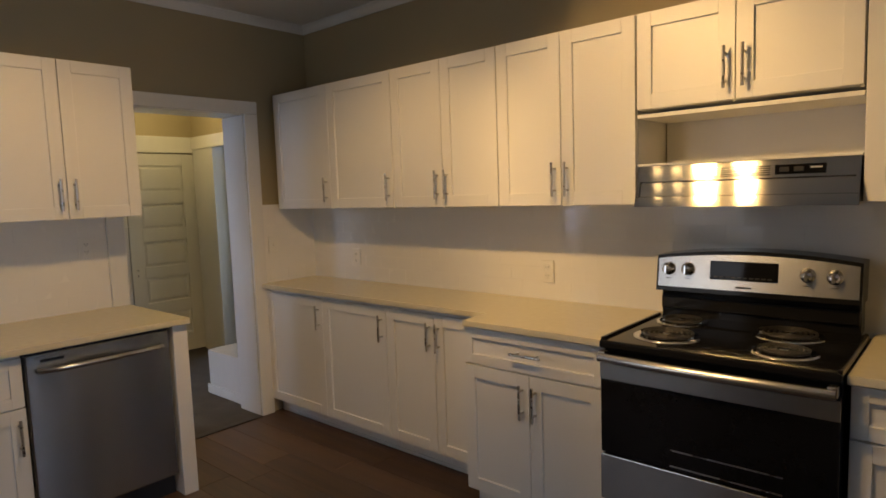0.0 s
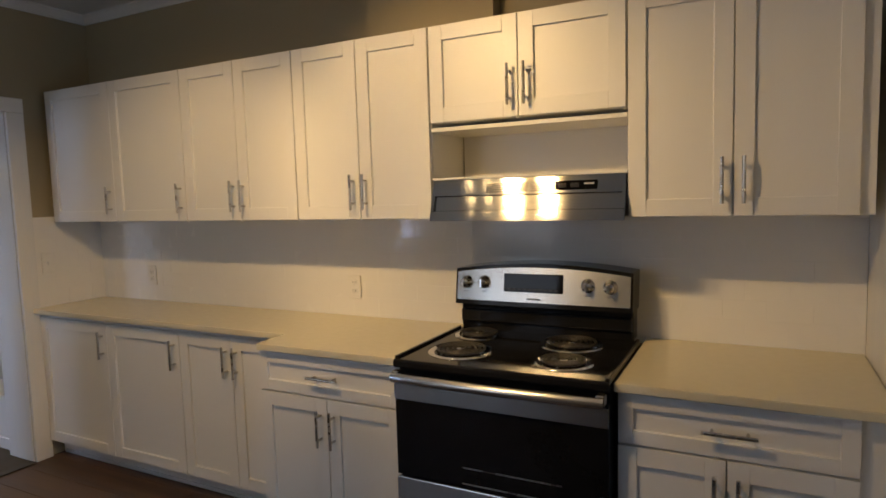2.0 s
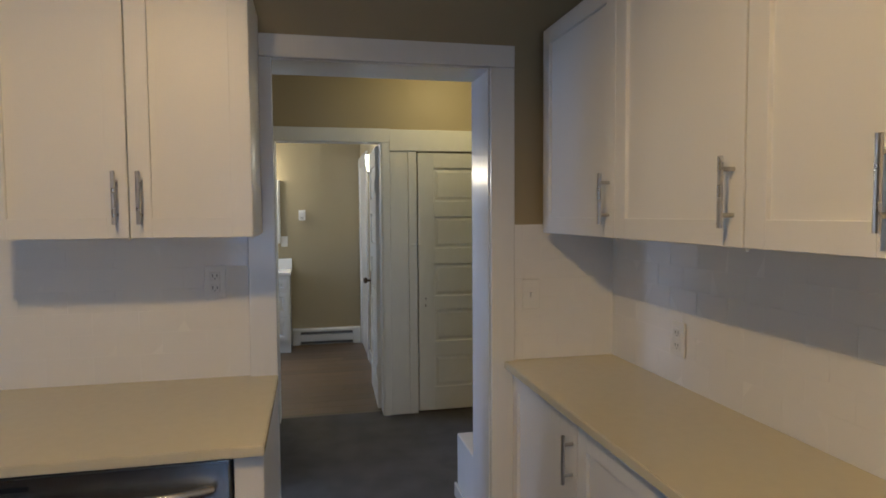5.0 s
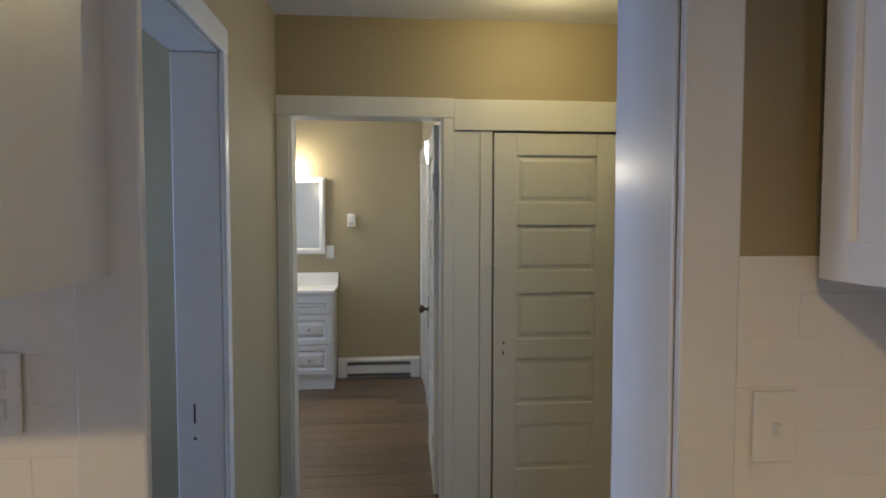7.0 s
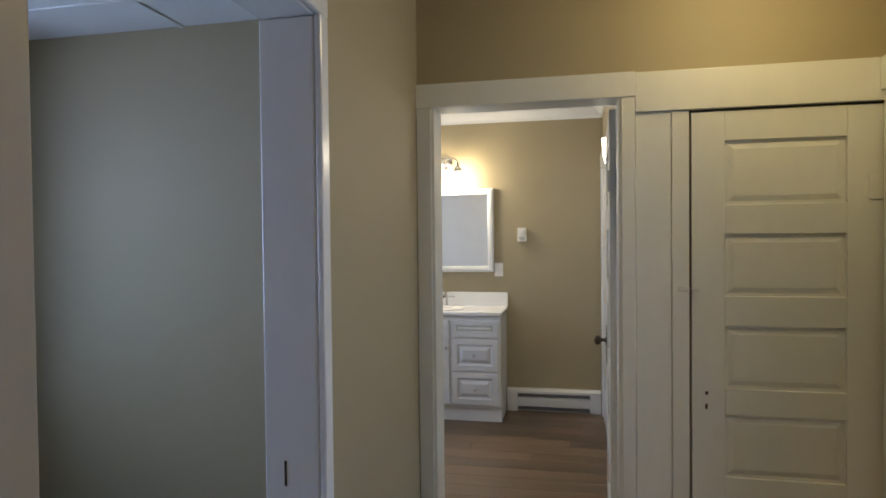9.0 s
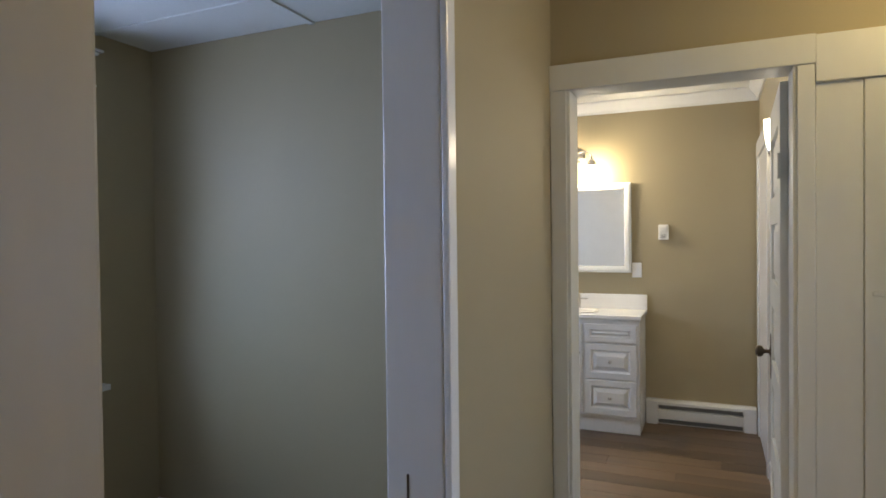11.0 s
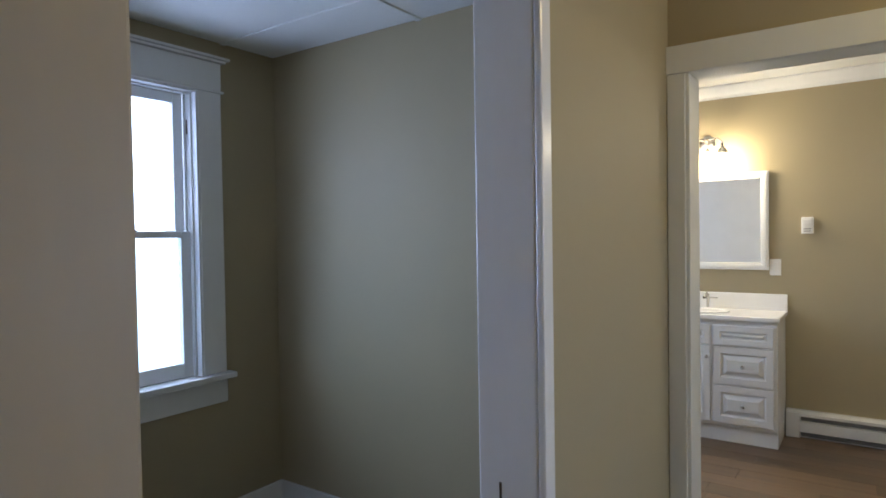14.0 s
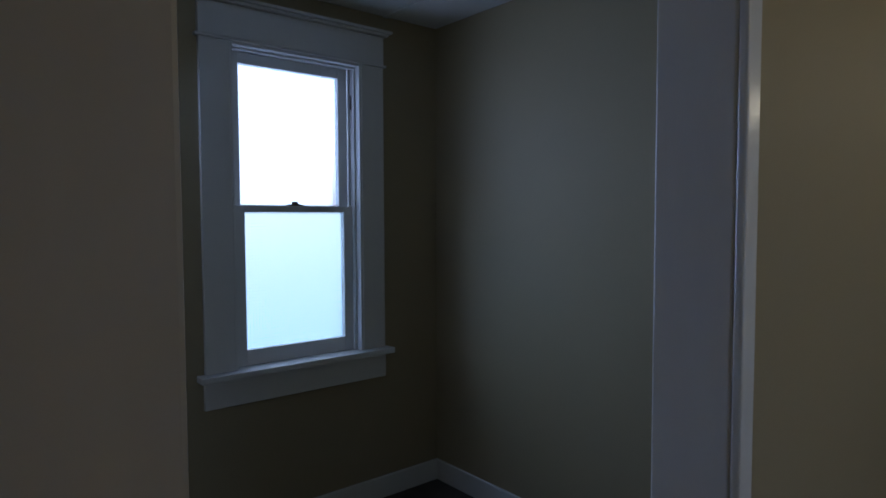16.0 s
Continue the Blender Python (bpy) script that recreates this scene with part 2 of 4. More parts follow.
def thing(name, label, category, group=""):
    return tagged(new(name), label, category, group)


def structure(ob, label=""):
    return tagged(ob, label, kind="structure")


# ---- walls, floors and ceilings ----
# heights: kitchen 2.66, hall 2.47, bathroom 2.50, window room 2.40
K = 2.66
wall_north = structure(box("wall_north", -3.4, 0.9, 2.77, 2.9, 0, K, WALL), "tan painted kitchen wall behind the stove")
# kitchen wall with the doorway (opening y 1.457 to 2.243, height 2.02)
wall_west = structure(boxes("wall_west", [(-3.37, -3.2, -1.6, -1.56, 0, K), (-3.37, -3.2, -1.02, 1.352, 0, K), (-3.37, -3.2, -1.56, -1.02, 0, 0.9), (-3.37, -3.2, -1.56, -1.02, 2.1, K), (-3.37, -3.2, 2.253, 2.77, 0, K), (-3.37, -3.2, 1.352, 2.253, 2.03, K)], WALL), "tan painted kitchen wall with a doorway")
structure(boxes("wall_east_stub", [(0.9, 1.02, 1.85, 2.9, 0, K)], TRIM), "white painted wall at the counter's end")
structure(boxes("wall_east", [(3.0, 3.15, -1.6, 0.7, 0, K), (3.0, 3.15, 1.9, 2.9, 0, K), (3.0, 3.15, 0.7, 1.9, 0, 0.5), (3.0, 3.15, 0.7, 1.9, 1.8, K)], WALL))
structure(boxes("wall_north_east", [(1.02, 3.15, 2.77, 2.9, 0, K)], WALL))
structure(boxes("wall_south", [(-3.4, -2.4, -1.75, -1.6, 0, K), (-1.4, 3.15, -1.75, -1.6, 0, K), (-2.4, -1.4, -1.75, -1.6, 0, 0.9), (-2.4, -1.4, -1.75, -1.6, 2.1, K)], WALL))
structure(box("ceiling_kitchen", -3.4, 3.15, -1.75, 2.9, K, K + 0.1, CEIL), "white painted kitchen ceiling")
structure(boxes("chimney_breast", [(-1.05, -0.43, 2.69, 2.768, 2.0, K)], WALL), "tan boxed chase above the cabinets")
# crown moulding
CROWN = [(0, -0.055), (0.008, -0.055), (0.012, -0.042), (0.035, -0.014), (0.042, -0.010), (0.042, -0.001), (0, -0.001)]
structure(prism("crown_trim_north", [(2.768 - u, K + v) for u, v in CROWN], -3.198, 0.898, TRIM), "white crown moulding")
structure(prism("crown_trim_west", [(-3.198 + u, K + v) for u, v in CROWN], -1.598, 2.768, TRIM, axis="y"), "white crown moulding")

# hall
structure(boxes("wall_hall_south", [(-5.36, -4.328, 1.125, 1.268, 0, 2.47), (-4.328, -3.372, 1.125, 1.268, 2.029, 2.47)], WALL), "tan hall wall with an opening")
wall_bath = structure(boxes("wall_hall_west", [(-5.48, -5.36, -0.94, 1.325, 0, 2.6), (-5.48, -5.36, 2.09, 2.335, 0, 2.6), (-5.48, -5.36, 1.325, 2.09, 2.0, 2.6), (-5.48, -5.36, 3.0, 3.12, 0, 2.6), (-5.48, -5.36, 2.335, 3.0, 1.94, 2.6), (-5.48, -5.44, 2.335, 3.0, 0, 1.94)], WALL), "tan wall with bathroom and closet doors")
structure(boxes("wall_hall_north", [(-5.36, -4.95, 3.0, 3.12, 0, 2.47), (-4.2, -3.372, 3.0, 3.12, 0, 2.47), (-4.95, -4.2, 3.0, 3.12, 1.98, 2.47), (-4.95, -4.2, 3.9, 4.0, 0, 0.8), (-4.95, -4.2, 3.9, 4.0, 2.0, 2.47), (-5.05, -4.95, 3.12, 4.0, 0, 2.47), (-4.2, -4.1, 3.12, 4.0, 0, 2.47)], WALL), "tan hall wall with a further doorway")
structure(boxes("wall_hall_east", [(-3.44, -3.372, 2.255, 3.12, 0, 2.47)], WALL))
structure(box("ceiling_hall", -5.36, -3.372, 1.125, 4.0, 2.47, 2.55, CEIL), "white hall ceiling")
# window room
structure(boxes("wall_window", [(-5.36, -4.885, -0.97, -0.82, 0, 2.5), (-4.245, -3.82, -0.97, -0.82, 0, 2.5), (-3.43, -3.3, -0.97, -0.82, 0, 2.5), (-3.82, -3.43, -0.97, -0.82, 0, 0.8), (-3.82, -3.43, -0.97, -0.82, 2.15, 2.5), (-4.885, -4.245, -0.97, -0.82, 0, 0.76), (-4.885, -4.245, -0.97, -0.82, 2.16, 2.5)], WALL), "tan wall with a sash window")
structure(boxes("wall_window_room_east", [(-3.39, -3.372, -0.82, 1.125, 0, 2.5)], WALL))
structure(boxes("ceiling_window_room", [(-5.36, -3.372, -0.82, 1.125, 2.416, 2.468), (-5.055, -5.025, -0.82, 1.125, 2.410, 2.418), (-5.36, -3.42, 0.165, 0.195, 2.4085, 2.4175), (-4.10, -4.07, -0.82, 1.125, 2.410, 2.418)], CEIL, 0.002), "white panelled ceiling with flat joint strips")
# bathroom
structure(box("wall_bath_west", -8.17, -8.05, -0.6, 2.26, 0, 2.6, WALL), "tan bathroom wall")
structure(box("wall_bath_north", -8.05, -5.48, 2.14, 2.26, 0, 2.6, WALL), "tan bathroom wall")
structure(boxes("wall_bath_south", [(-8.05, -6.95, -0.72, -0.6, 0, 2.6), (-6.25, -5.48, -0.72, -0.6, 0, 2.6), (-6.95, -6.25, -0.72, -0.6, 0, 1.1), (-6.95, -6.25, -0.72, -0.6, 2.0, 2.6)], WALL), "tan bathroom wall")
structure(box("ceiling_bath", -8.05, -5.48, -0.6, 2.14, 2.50, 2.58, CEIL), "white bathroom ceiling")
CB = [(0, -0.09), (0.012, -0.09), (0.018, -0.07), (0.06, -0.02), (0.07, -0.012), (0.07, -0.001), (0, -0.001)]
structure(prism("crown_trim_bath_west", [(-8.048 + u, 2.5 + v) for u, v in CB], -0.598, 2.138, TRIM, axis="y"), "white crown moulding")
structure(prism("crown_trim_bath_north", [(2.138 - u, 2.5 + v) for u, v in CB], -8.048, -5.482, TRIM), "white crown moulding")

# trim of the kitchen doorway: jamb lining and casings
structure(boxes("door_frame_kitchen", [
    (-3.44, -3.2, 2.243, 2.251, 0, 2.019), (-3.44, -3.2, 1.354, 2.251, 2.02, 2.029),
    (-3.198, -3.176, 1.357, 1.452, 0, 2.024), (-3.198, -3.176, 2.248, 2.343, 0, 2.024), (-3.198, -3.174, 1.357, 2.343, 2.0245, 2.105),
    (-3.456, -3.441, 2.246, 2.295, 0, 2.024), (-3.456, -3.441, 1.36, 2.295, 2.0245, 2.105)], TRIM, 0.004), "white gloss doorway casing")
structure(box("door_jamb_kitchen", -3.393, -3.2, 1.3525, 1.362, 0, 2.019, JAMB, 0.005), "beige jamb board of the kitchen doorway, darker than the trim")
structure(box("threshold", -3.215, -3.165, 1.46, 2.24, 0.0, 0.008, THRESH, 0.003), "dark floor strip in the doorway")
# opening between hall and window room
frame_opening = structure(boxes("door_frame_hall", [
    (-4.326, -4.313, 1.118, 1.2685, 0, 2.014), (-4.326, -3.374, 1.118, 1.2685, 2.015, 2.027),
    (-4.364, -4.3135, 1.2688, 1.287, 0, 2.017), (-4.364, -3.374, 1.2692, 1.288, 2.0175, 2.10)], TRIM, 0.005), "white gloss casing of a hall opening")
structure(boxes("strike_plate", [(-4.314, -4.311, 1.172, 1.178, 0.82, 0.885), (-4.314, -4.311, 1.17, 1.18, 0.765, 0.775)], BRONZE, 0.001), "dark metal strike plate")
# bathroom and closet door trim
structure(boxes("door_frame_bathroom", [
    (-5.36, -5.338, 1.27, 1.33, 0, 1.985), (-5.485, -5.345, 1.325, 1.343, 0, 1.985), (-5.485, -5.345, 2.072, 2.09, 0, 1.985), (-5.485, -5.345, 1.325, 2.09, 1.985, 2.002),
    (-5.36, -5.338, 2.083, 2.135, 0, 1.985), (-5.36, -5.350, 2.137, 2.268, 0, 1.925), (-5.36, -5.346, 2.269, 2.331, 0, 1.925),
    (-5.36, -5.334, 1.268, 2.136, 1.986, 2.082), (-5.36, -5.336, 2.1362, 2.998, 1.926, 2.078)], OLDTRIM, 0.003), "cream gloss trim boards round two doors")
structure(boxes("door_frame_hall_north", [(-5.338, -4.2, 2.972, 2.998, 1.96, 2.078), (-5.02, -4.95, 2.976, 2.998, 0, 1.96), (-4.962, -4.95, 2.99, 3.125, 0, 1.98), (-4.95, -4.2, 2.99, 3.125, 1.968, 1.98), (-5.335, -5.022, 2.982, 2.998, 0, 1.958)], OLDTRIM, 0.003), "cream gloss trim of a further doorway")
structure(boxes("stair_bulkhead", [(-3.98, -3.458, 2.30, 2.995, 0, 0.335)], TRIM, 0.006), "white painted boxed ledge beside the doorway")
structure(boxes("baseboard_ledge", [(-3.992, -3.458, 2.286, 2.299, 0, 0.07)], TRIM, 0.003), "white baseboard")
structure(boxes("door_hall_north", [(-4.945, -4.91, 3.13, 3.85, 0.01, 1.95)], TRIM, 0.003), "white door leaf standing open beyond the hall")
# baseboards
structure(boxes("baseboard", [(-5.358, -3.42, -0.818, -0.80, 0, 0.11), (-5.358, -5.342, -0.80, 1.12, 0, 0.11), (-5.34, -4.37, 1.2695, 1.283, 0, 0.11)], TRIM, 0.004), "white painted baseboard")

# floors
floor_kitchen = structure(box("floor_kitchen", -3.19, 3.0, -1.6, 2.77, -0.1, -0.004, SHADOWGAP), "dark brown plank floor")
structure(box("floor_hall", -5.45, -3.19, -0.82, 4.0, -0.1, 0.0, CARPET), "dark grey carpet")
floor_bath = structure(box("floor_bathroom", -8.05, -5.45, -0.6, 2.14, -0.1, -0.004, SHADOWGAP), "brown plank floor")


# ---- kitchen cabinets ----
def shaker(name, w, h, mat=CABINET, rail=0.058, parent=None):
    """A door that stands on x 0..w, z 0..h, its face at y = -0.02: four rails round a recessed panel."""
    bm = bmesh.new()
    add_box(bm, 0, rail, -0.02, 0, 0, h, 0.0015)
    add_box(bm, w - rail, w, -0.02, 0, 0, h, 0.0015)
    add_box(bm, rail, w - rail, -0.02, 0, 0, rail, 0.0015)
    add_box(bm, rail, w - rail, -0.02, 0, h - rail, h, 0.0015)
    add_box(bm, rail - 0.004, w - rail + 0.004, -0.0085, -0.002, rail - 0.004, h - rail + 0.004)
    return mesh_object(name, bm, mat, parent)


def bar_handle(parent, x, z, length=0.15, upright=True):
    bm = bmesh.new()
    d = Vector((0, 0, 1)) if upright else Vector((1, 0, 0))
    c = Vector((x, -0.052, z))
    add_rod(bm, c - d * length / 2, c + d * length / 2, 0.006)
    for s in (-1, 1):
        p = c + d * s * length * 0.32
        add_rod(bm, p, p + Vector((0, 0.033, 0)), 0.005)
    ob = mesh_object("handle", bm, NICKEL, parent, False)
    tagged(ob, "brushed nickel bar handle")
    return ob


def cabinet(name, label, m, w, d, z0, z1, doors, drawer=0.0, top_gap=0.004, toe=0.0, group="", base=False, filler=0.0):
    """Stands at the pose m, back to +y: x 0..w, carcass y 0..d in front of the back, doors = [(x0, x1, side of handle)]."""
    root = thing(name, label, "cabinet", group=group)
    root.matrix_world = m
    body = [(0.001, w - 0.001, 0, d, z0, z1)]
    if toe:
        body = [(0.001, w - 0.001, 0, d, toe, z1), (0.001, w - 0.001, 0.06, d, 0, toe)]
    if filler:
        body.append((w, w + filler, 0, 0.02, z0 if not toe else toe, z1))
    boxes("body", body, CABINET, 0.001, root)
    low = z0 + 0.002 if not toe else toe + 0.005
    high = z1 - top_gap
    if drawer:
        dr = shaker("drawer_front", w - 0.006, drawer, parent=root, rail=0.045)
        dr.location = (0.003, -0.002, high - drawer)
        bar_handle(dr, (w - 0.006) / 2, drawer / 2, upright=False)
        high -= drawer + 0.008
    for x0, x1, side in doors:
        door = shaker("door", x1 - x0 - 0.004, high - low, parent=root)
        door.location = (x0 + 0.002, -0.002, low)
        hx = (x1 - x0) - 0.034 if side > 0 else 0.03
        hz = high - low - 0.115 if base else 0.115
        bar_handle(door, hx, hz)
        if not base:
            box("bumper", x1 - 0.012, x1 - 0.003, -0.012, -0.004, low - 0.008, low, PLASTIC, 0.001, root)
    return root


UP = "white upper kitchen cabinets"
LOW = "white base kitchen cabinets"
ZU, ZT = 1.397, 2.155
UL = "white shaker wall cabinet with nickel bar handles"
BL = "white shaker base cabinet with nickel bar handles"


def at(x, y):
    return pose(x, y, 0)


cabinet("wall_cabinet", UL, at(-3.135, 2.462), 1.115, 0.3, ZU, ZT, [(0, 0.565, 1), (0.565, 1.115, 1)], group=UP)
cabinet("wall_cabinet", UL, at(-2.018, 2.462), 0.716, 0.3, ZU, ZT, [(0, 0.363, 1), (0.363, 0.716, -1)], group=UP)
cabinet("wall_cabinet", UL, at(-1.30, 2.462), 0.688, 0.3, ZU, ZT, [(0, 0.343, 1), (0.343, 0.688, -1)], group=UP)
cabinet("wall_cabinet", "short white shaker cabinet above the range hood", at(-0.608, 2.462), 0.762, 0.3, 1.775, ZT, [(0, 0.372, 1), (0.372, 0.762, -1)], group=UP)
cabinet("wall_cabinet", UL, at(0.158, 2.462), 0.675, 0.3, ZU, ZT, [(0, 0.33, 1), (0.33, 0.675, -1)], group=UP, filler=0.04)
structure(boxes("niche_panel", [(-0.607, 0.157, 2.755, 2.7685, 1.40, 1.775), (-0.606, 0.156, 2.445, 2.754, 1.742, 1.758), (-0.606, 0.156, 2.442, 2.754, 1.5515, 1.560)], CABINET, 0.001), "white boards of the niche above the range hood")
# cabinets on the doorway wall face +x
turn = lambda x, y: pose(x, y, 0, 0, 0, 90)
cabinet("wall_cabinet", UL, turn(-2.852, 0.695), 0.714, 0.345, ZU + 0.01, ZT + 0.008, [(0, 0.374, 1), (0.374, 0.714, -1)], group=UP)
# base run
cabinet("base_cabinet", BL, at(-3.188, 2.357), 1.17, 0.41, 0, 0.868, [(0, 0.605, 1), (0.605, 1.17, 1)], toe=0.10, top_gap=0.022, base=True, group=LOW)
cabinet("base_cabinet", BL, at(-2.016, 2.357), 0.705, 0.41, 0, 0.868, [(0, 0.358, 1), (0.358, 0.705, -1)], toe=0.10, top_gap=0.022, base=True, group=LOW)
cabinet("base_cabinet", "white shaker base cabinet with one drawer and two doors", at(-1.309, 2.172), 0.697, 0.59, 0, 0.868, [(0, 0.35, 1), (0.35, 0.697, -1)], drawer=0.163, toe=0.10, top_gap=0.004, base=True, group=LOW)
cabinet("base_cabinet", "white shaker base cabinet with one drawer and two doors", at(0.176, 2.172), 0.642, 0.59, 0, 0.868, [(0, 0.314, 1), (0.314, 0.642, -1)], drawer=0.16, toe=0.10, top_gap=0.004, base=True, group=LOW, filler=0.078)
cabinet("base_cabinet", "white shaker base cabinet with a drawer and a door", turn(-2.54, 0.28), 0.462, 0.655, 0, 0.868, [(0, 0.462, 1)], drawer=0.205, toe=0.11, top_gap=0.014, base=True, group=LOW)
cabinet("base_cabinet", "white shaker base cabinet with a drawer and a door", turn(-2.54, -0.33), 0.6, 0.655, 0, 0.868, [(0, 0.6, 1)], drawer=0.205, toe=0.11, top_gap=0.014, base=True, group=LOW)
tagged(boxes("end_panel", [(-3.195, -2.515, 1.375, 1.448, 0, 0.868)], CABINET, 0.003), "white end panel beside the dishwasher", "cabinet panel")
structure(boxes("toe_trim", [(-3.17, -1.31, 2.41, 2.4165, 0.002, 0.022)], TRIM, 0.002), "white quarter-round strip at the toe kick")


def slab(name, outline, z0, z1, mat, label):
    bm = bmesh.new()
    lower = [bm.verts.new((x, y, z0)) for x, y in outline]
    f = bm.faces.new(lower)
    for v in bmesh.ops.extrude_face_region(bm, geom=[f])["geom"]:
        if isinstance(v, bmesh.types.BMVert):
            v.co.z = z1
    bmesh.ops.recalc_face_normals(bm, faces=bm.faces)
    bmesh.ops.bevel(bm, geom=list(bm.edges), offset=0.003, segments=2, affect="EDGES")
    return tagged(mesh_object(name, bm, mat), label, "countertop")


CT = "cream speckled quartz countertop with a thin square edge"
slab("countertop", [(-3.197, 2.300), (-1.295, 2.300), (-1.295, 2.126), (-0.609, 2.126), (-0.609, 2.765), (-3.197, 2.765)], 0.872, 0.90, QUARTZ, CT)
slab("countertop", [(0.171, 2.126), (0.897, 2.126), (0.897, 2.765), (0.171, 2.765)], 0.872, 0.90, QUARTZ, CT)
slab("countertop", [(-3.197, -0.33), (-2.482, -0.33), (-2.482, 1.452), (-3.197, 1.452)], 0.872, 0.90, QUARTZ, CT)


# ---- range hood ----
def range_hood():
    root = thing("range_hood", "brushed stainless steel range hood under a short cabinet", "range hood")
    x0, x1 = -0.602, 0.153
    profile = [(2.75, 1.392), (2.75, 1.55)]
    for (ya, za), (yb, zb) in (((2.448, 1.55), (2.430, 1.488)), ((2.437, 1.484), (2.420, 1.430)), ((2.410, 1.428), (2.3985, 1.39))):
        for k in range(9):
            u = k / 8
            profile.append((ya + (yb - ya) * u - 0.10 * (za - zb) * 4 * u * (1 - u) * 0.1, za + (zb - za) * u))
    prism("body", profile + [(2.4150, 1.39), (2.4150, 1.40), (2.74, 1.40)], x0, x1, HOODSTEEL, root)
    slots = []
    for k in range(3):
        for j in range(5):
            slots.append((-0.37 + k * 0.088, -0.292 + k * 0.088, 2.4315 + j * 0.0022, 2.4400 + j * 0.0022, 1.497 + j * 0.0075, 1.5005 + j * 0.0075))
    tagged(boxes("vent_slots", slots, SLOT, 0, root), "black vent slots")
    boxes("control_panel", [(-0.10, 0.055, 2.4305, 2.4450, 1.498, 1.532)], BLACKGLASS, 0.002, root)
    boxes("switch", [(-0.085, -0.055, 2.4270, 2.4310, 1.507, 1.523), (-0.04, -0.01, 2.4270, 2.4310, 1.507, 1.523)], SLOT, 0.002, root)
    boxes("mark", [(0.01, 0.045, 2.4295, 2.4310, 1.517, 1.522)], PLASTIC, 0, root)
    for x in (x0 + 0.0005, x1 - 0.0125):
        prism("end_plate", [(2.4400, 1.484), (2.4200, 1.431), (2.4080, 1.429), (2.4300, 1.489)], x, x + 0.012, HOODSTEEL, root)


range_hood()


# ---- stove ----
def spiral(cx, cy, z, r0, r1, turns):
    n = int(turns * 28)
    return [(cx + (r0 + (r1 - r0) * k / n) * math.cos(2 * math.pi * turns * k / n), cy + (r0 + (r1 - r0) * k / n) * math.sin(2 * math.pi * turns * k / n), z) for k in range(n + 1)]


def arched_panel(name, x0, x1, z0, zside, zmid, y0, y1, mat, parent, n=20):
    """A plate whose top edge bows up in the middle."""
    top = [(x0 + (x1 - x0) * k / n, zside + (zmid - zside) * (1 - (2 * k / n - 1) ** 2)) for k in range(n + 1)]
    outline = [(x0, z0)] + top + [(x1, z0)]
    bm = bmesh.new()
    a = [bm.verts.new((x, y0, z)) for x, z in outline]
    b = [bm.verts.new((x, y1, z)) for x, z in outline]
    bm.faces.new(a)
    bm.faces.new(b[::-1])
    for k in range(len(a)):
        j = (k + 1) % len(a)
        bm.faces.new((a[k], b[k], b[j], a[j]))
    bmesh.ops.recalc_face_normals(bm, faces=bm.faces)
    return mesh_object(name, bm, mat, parent)


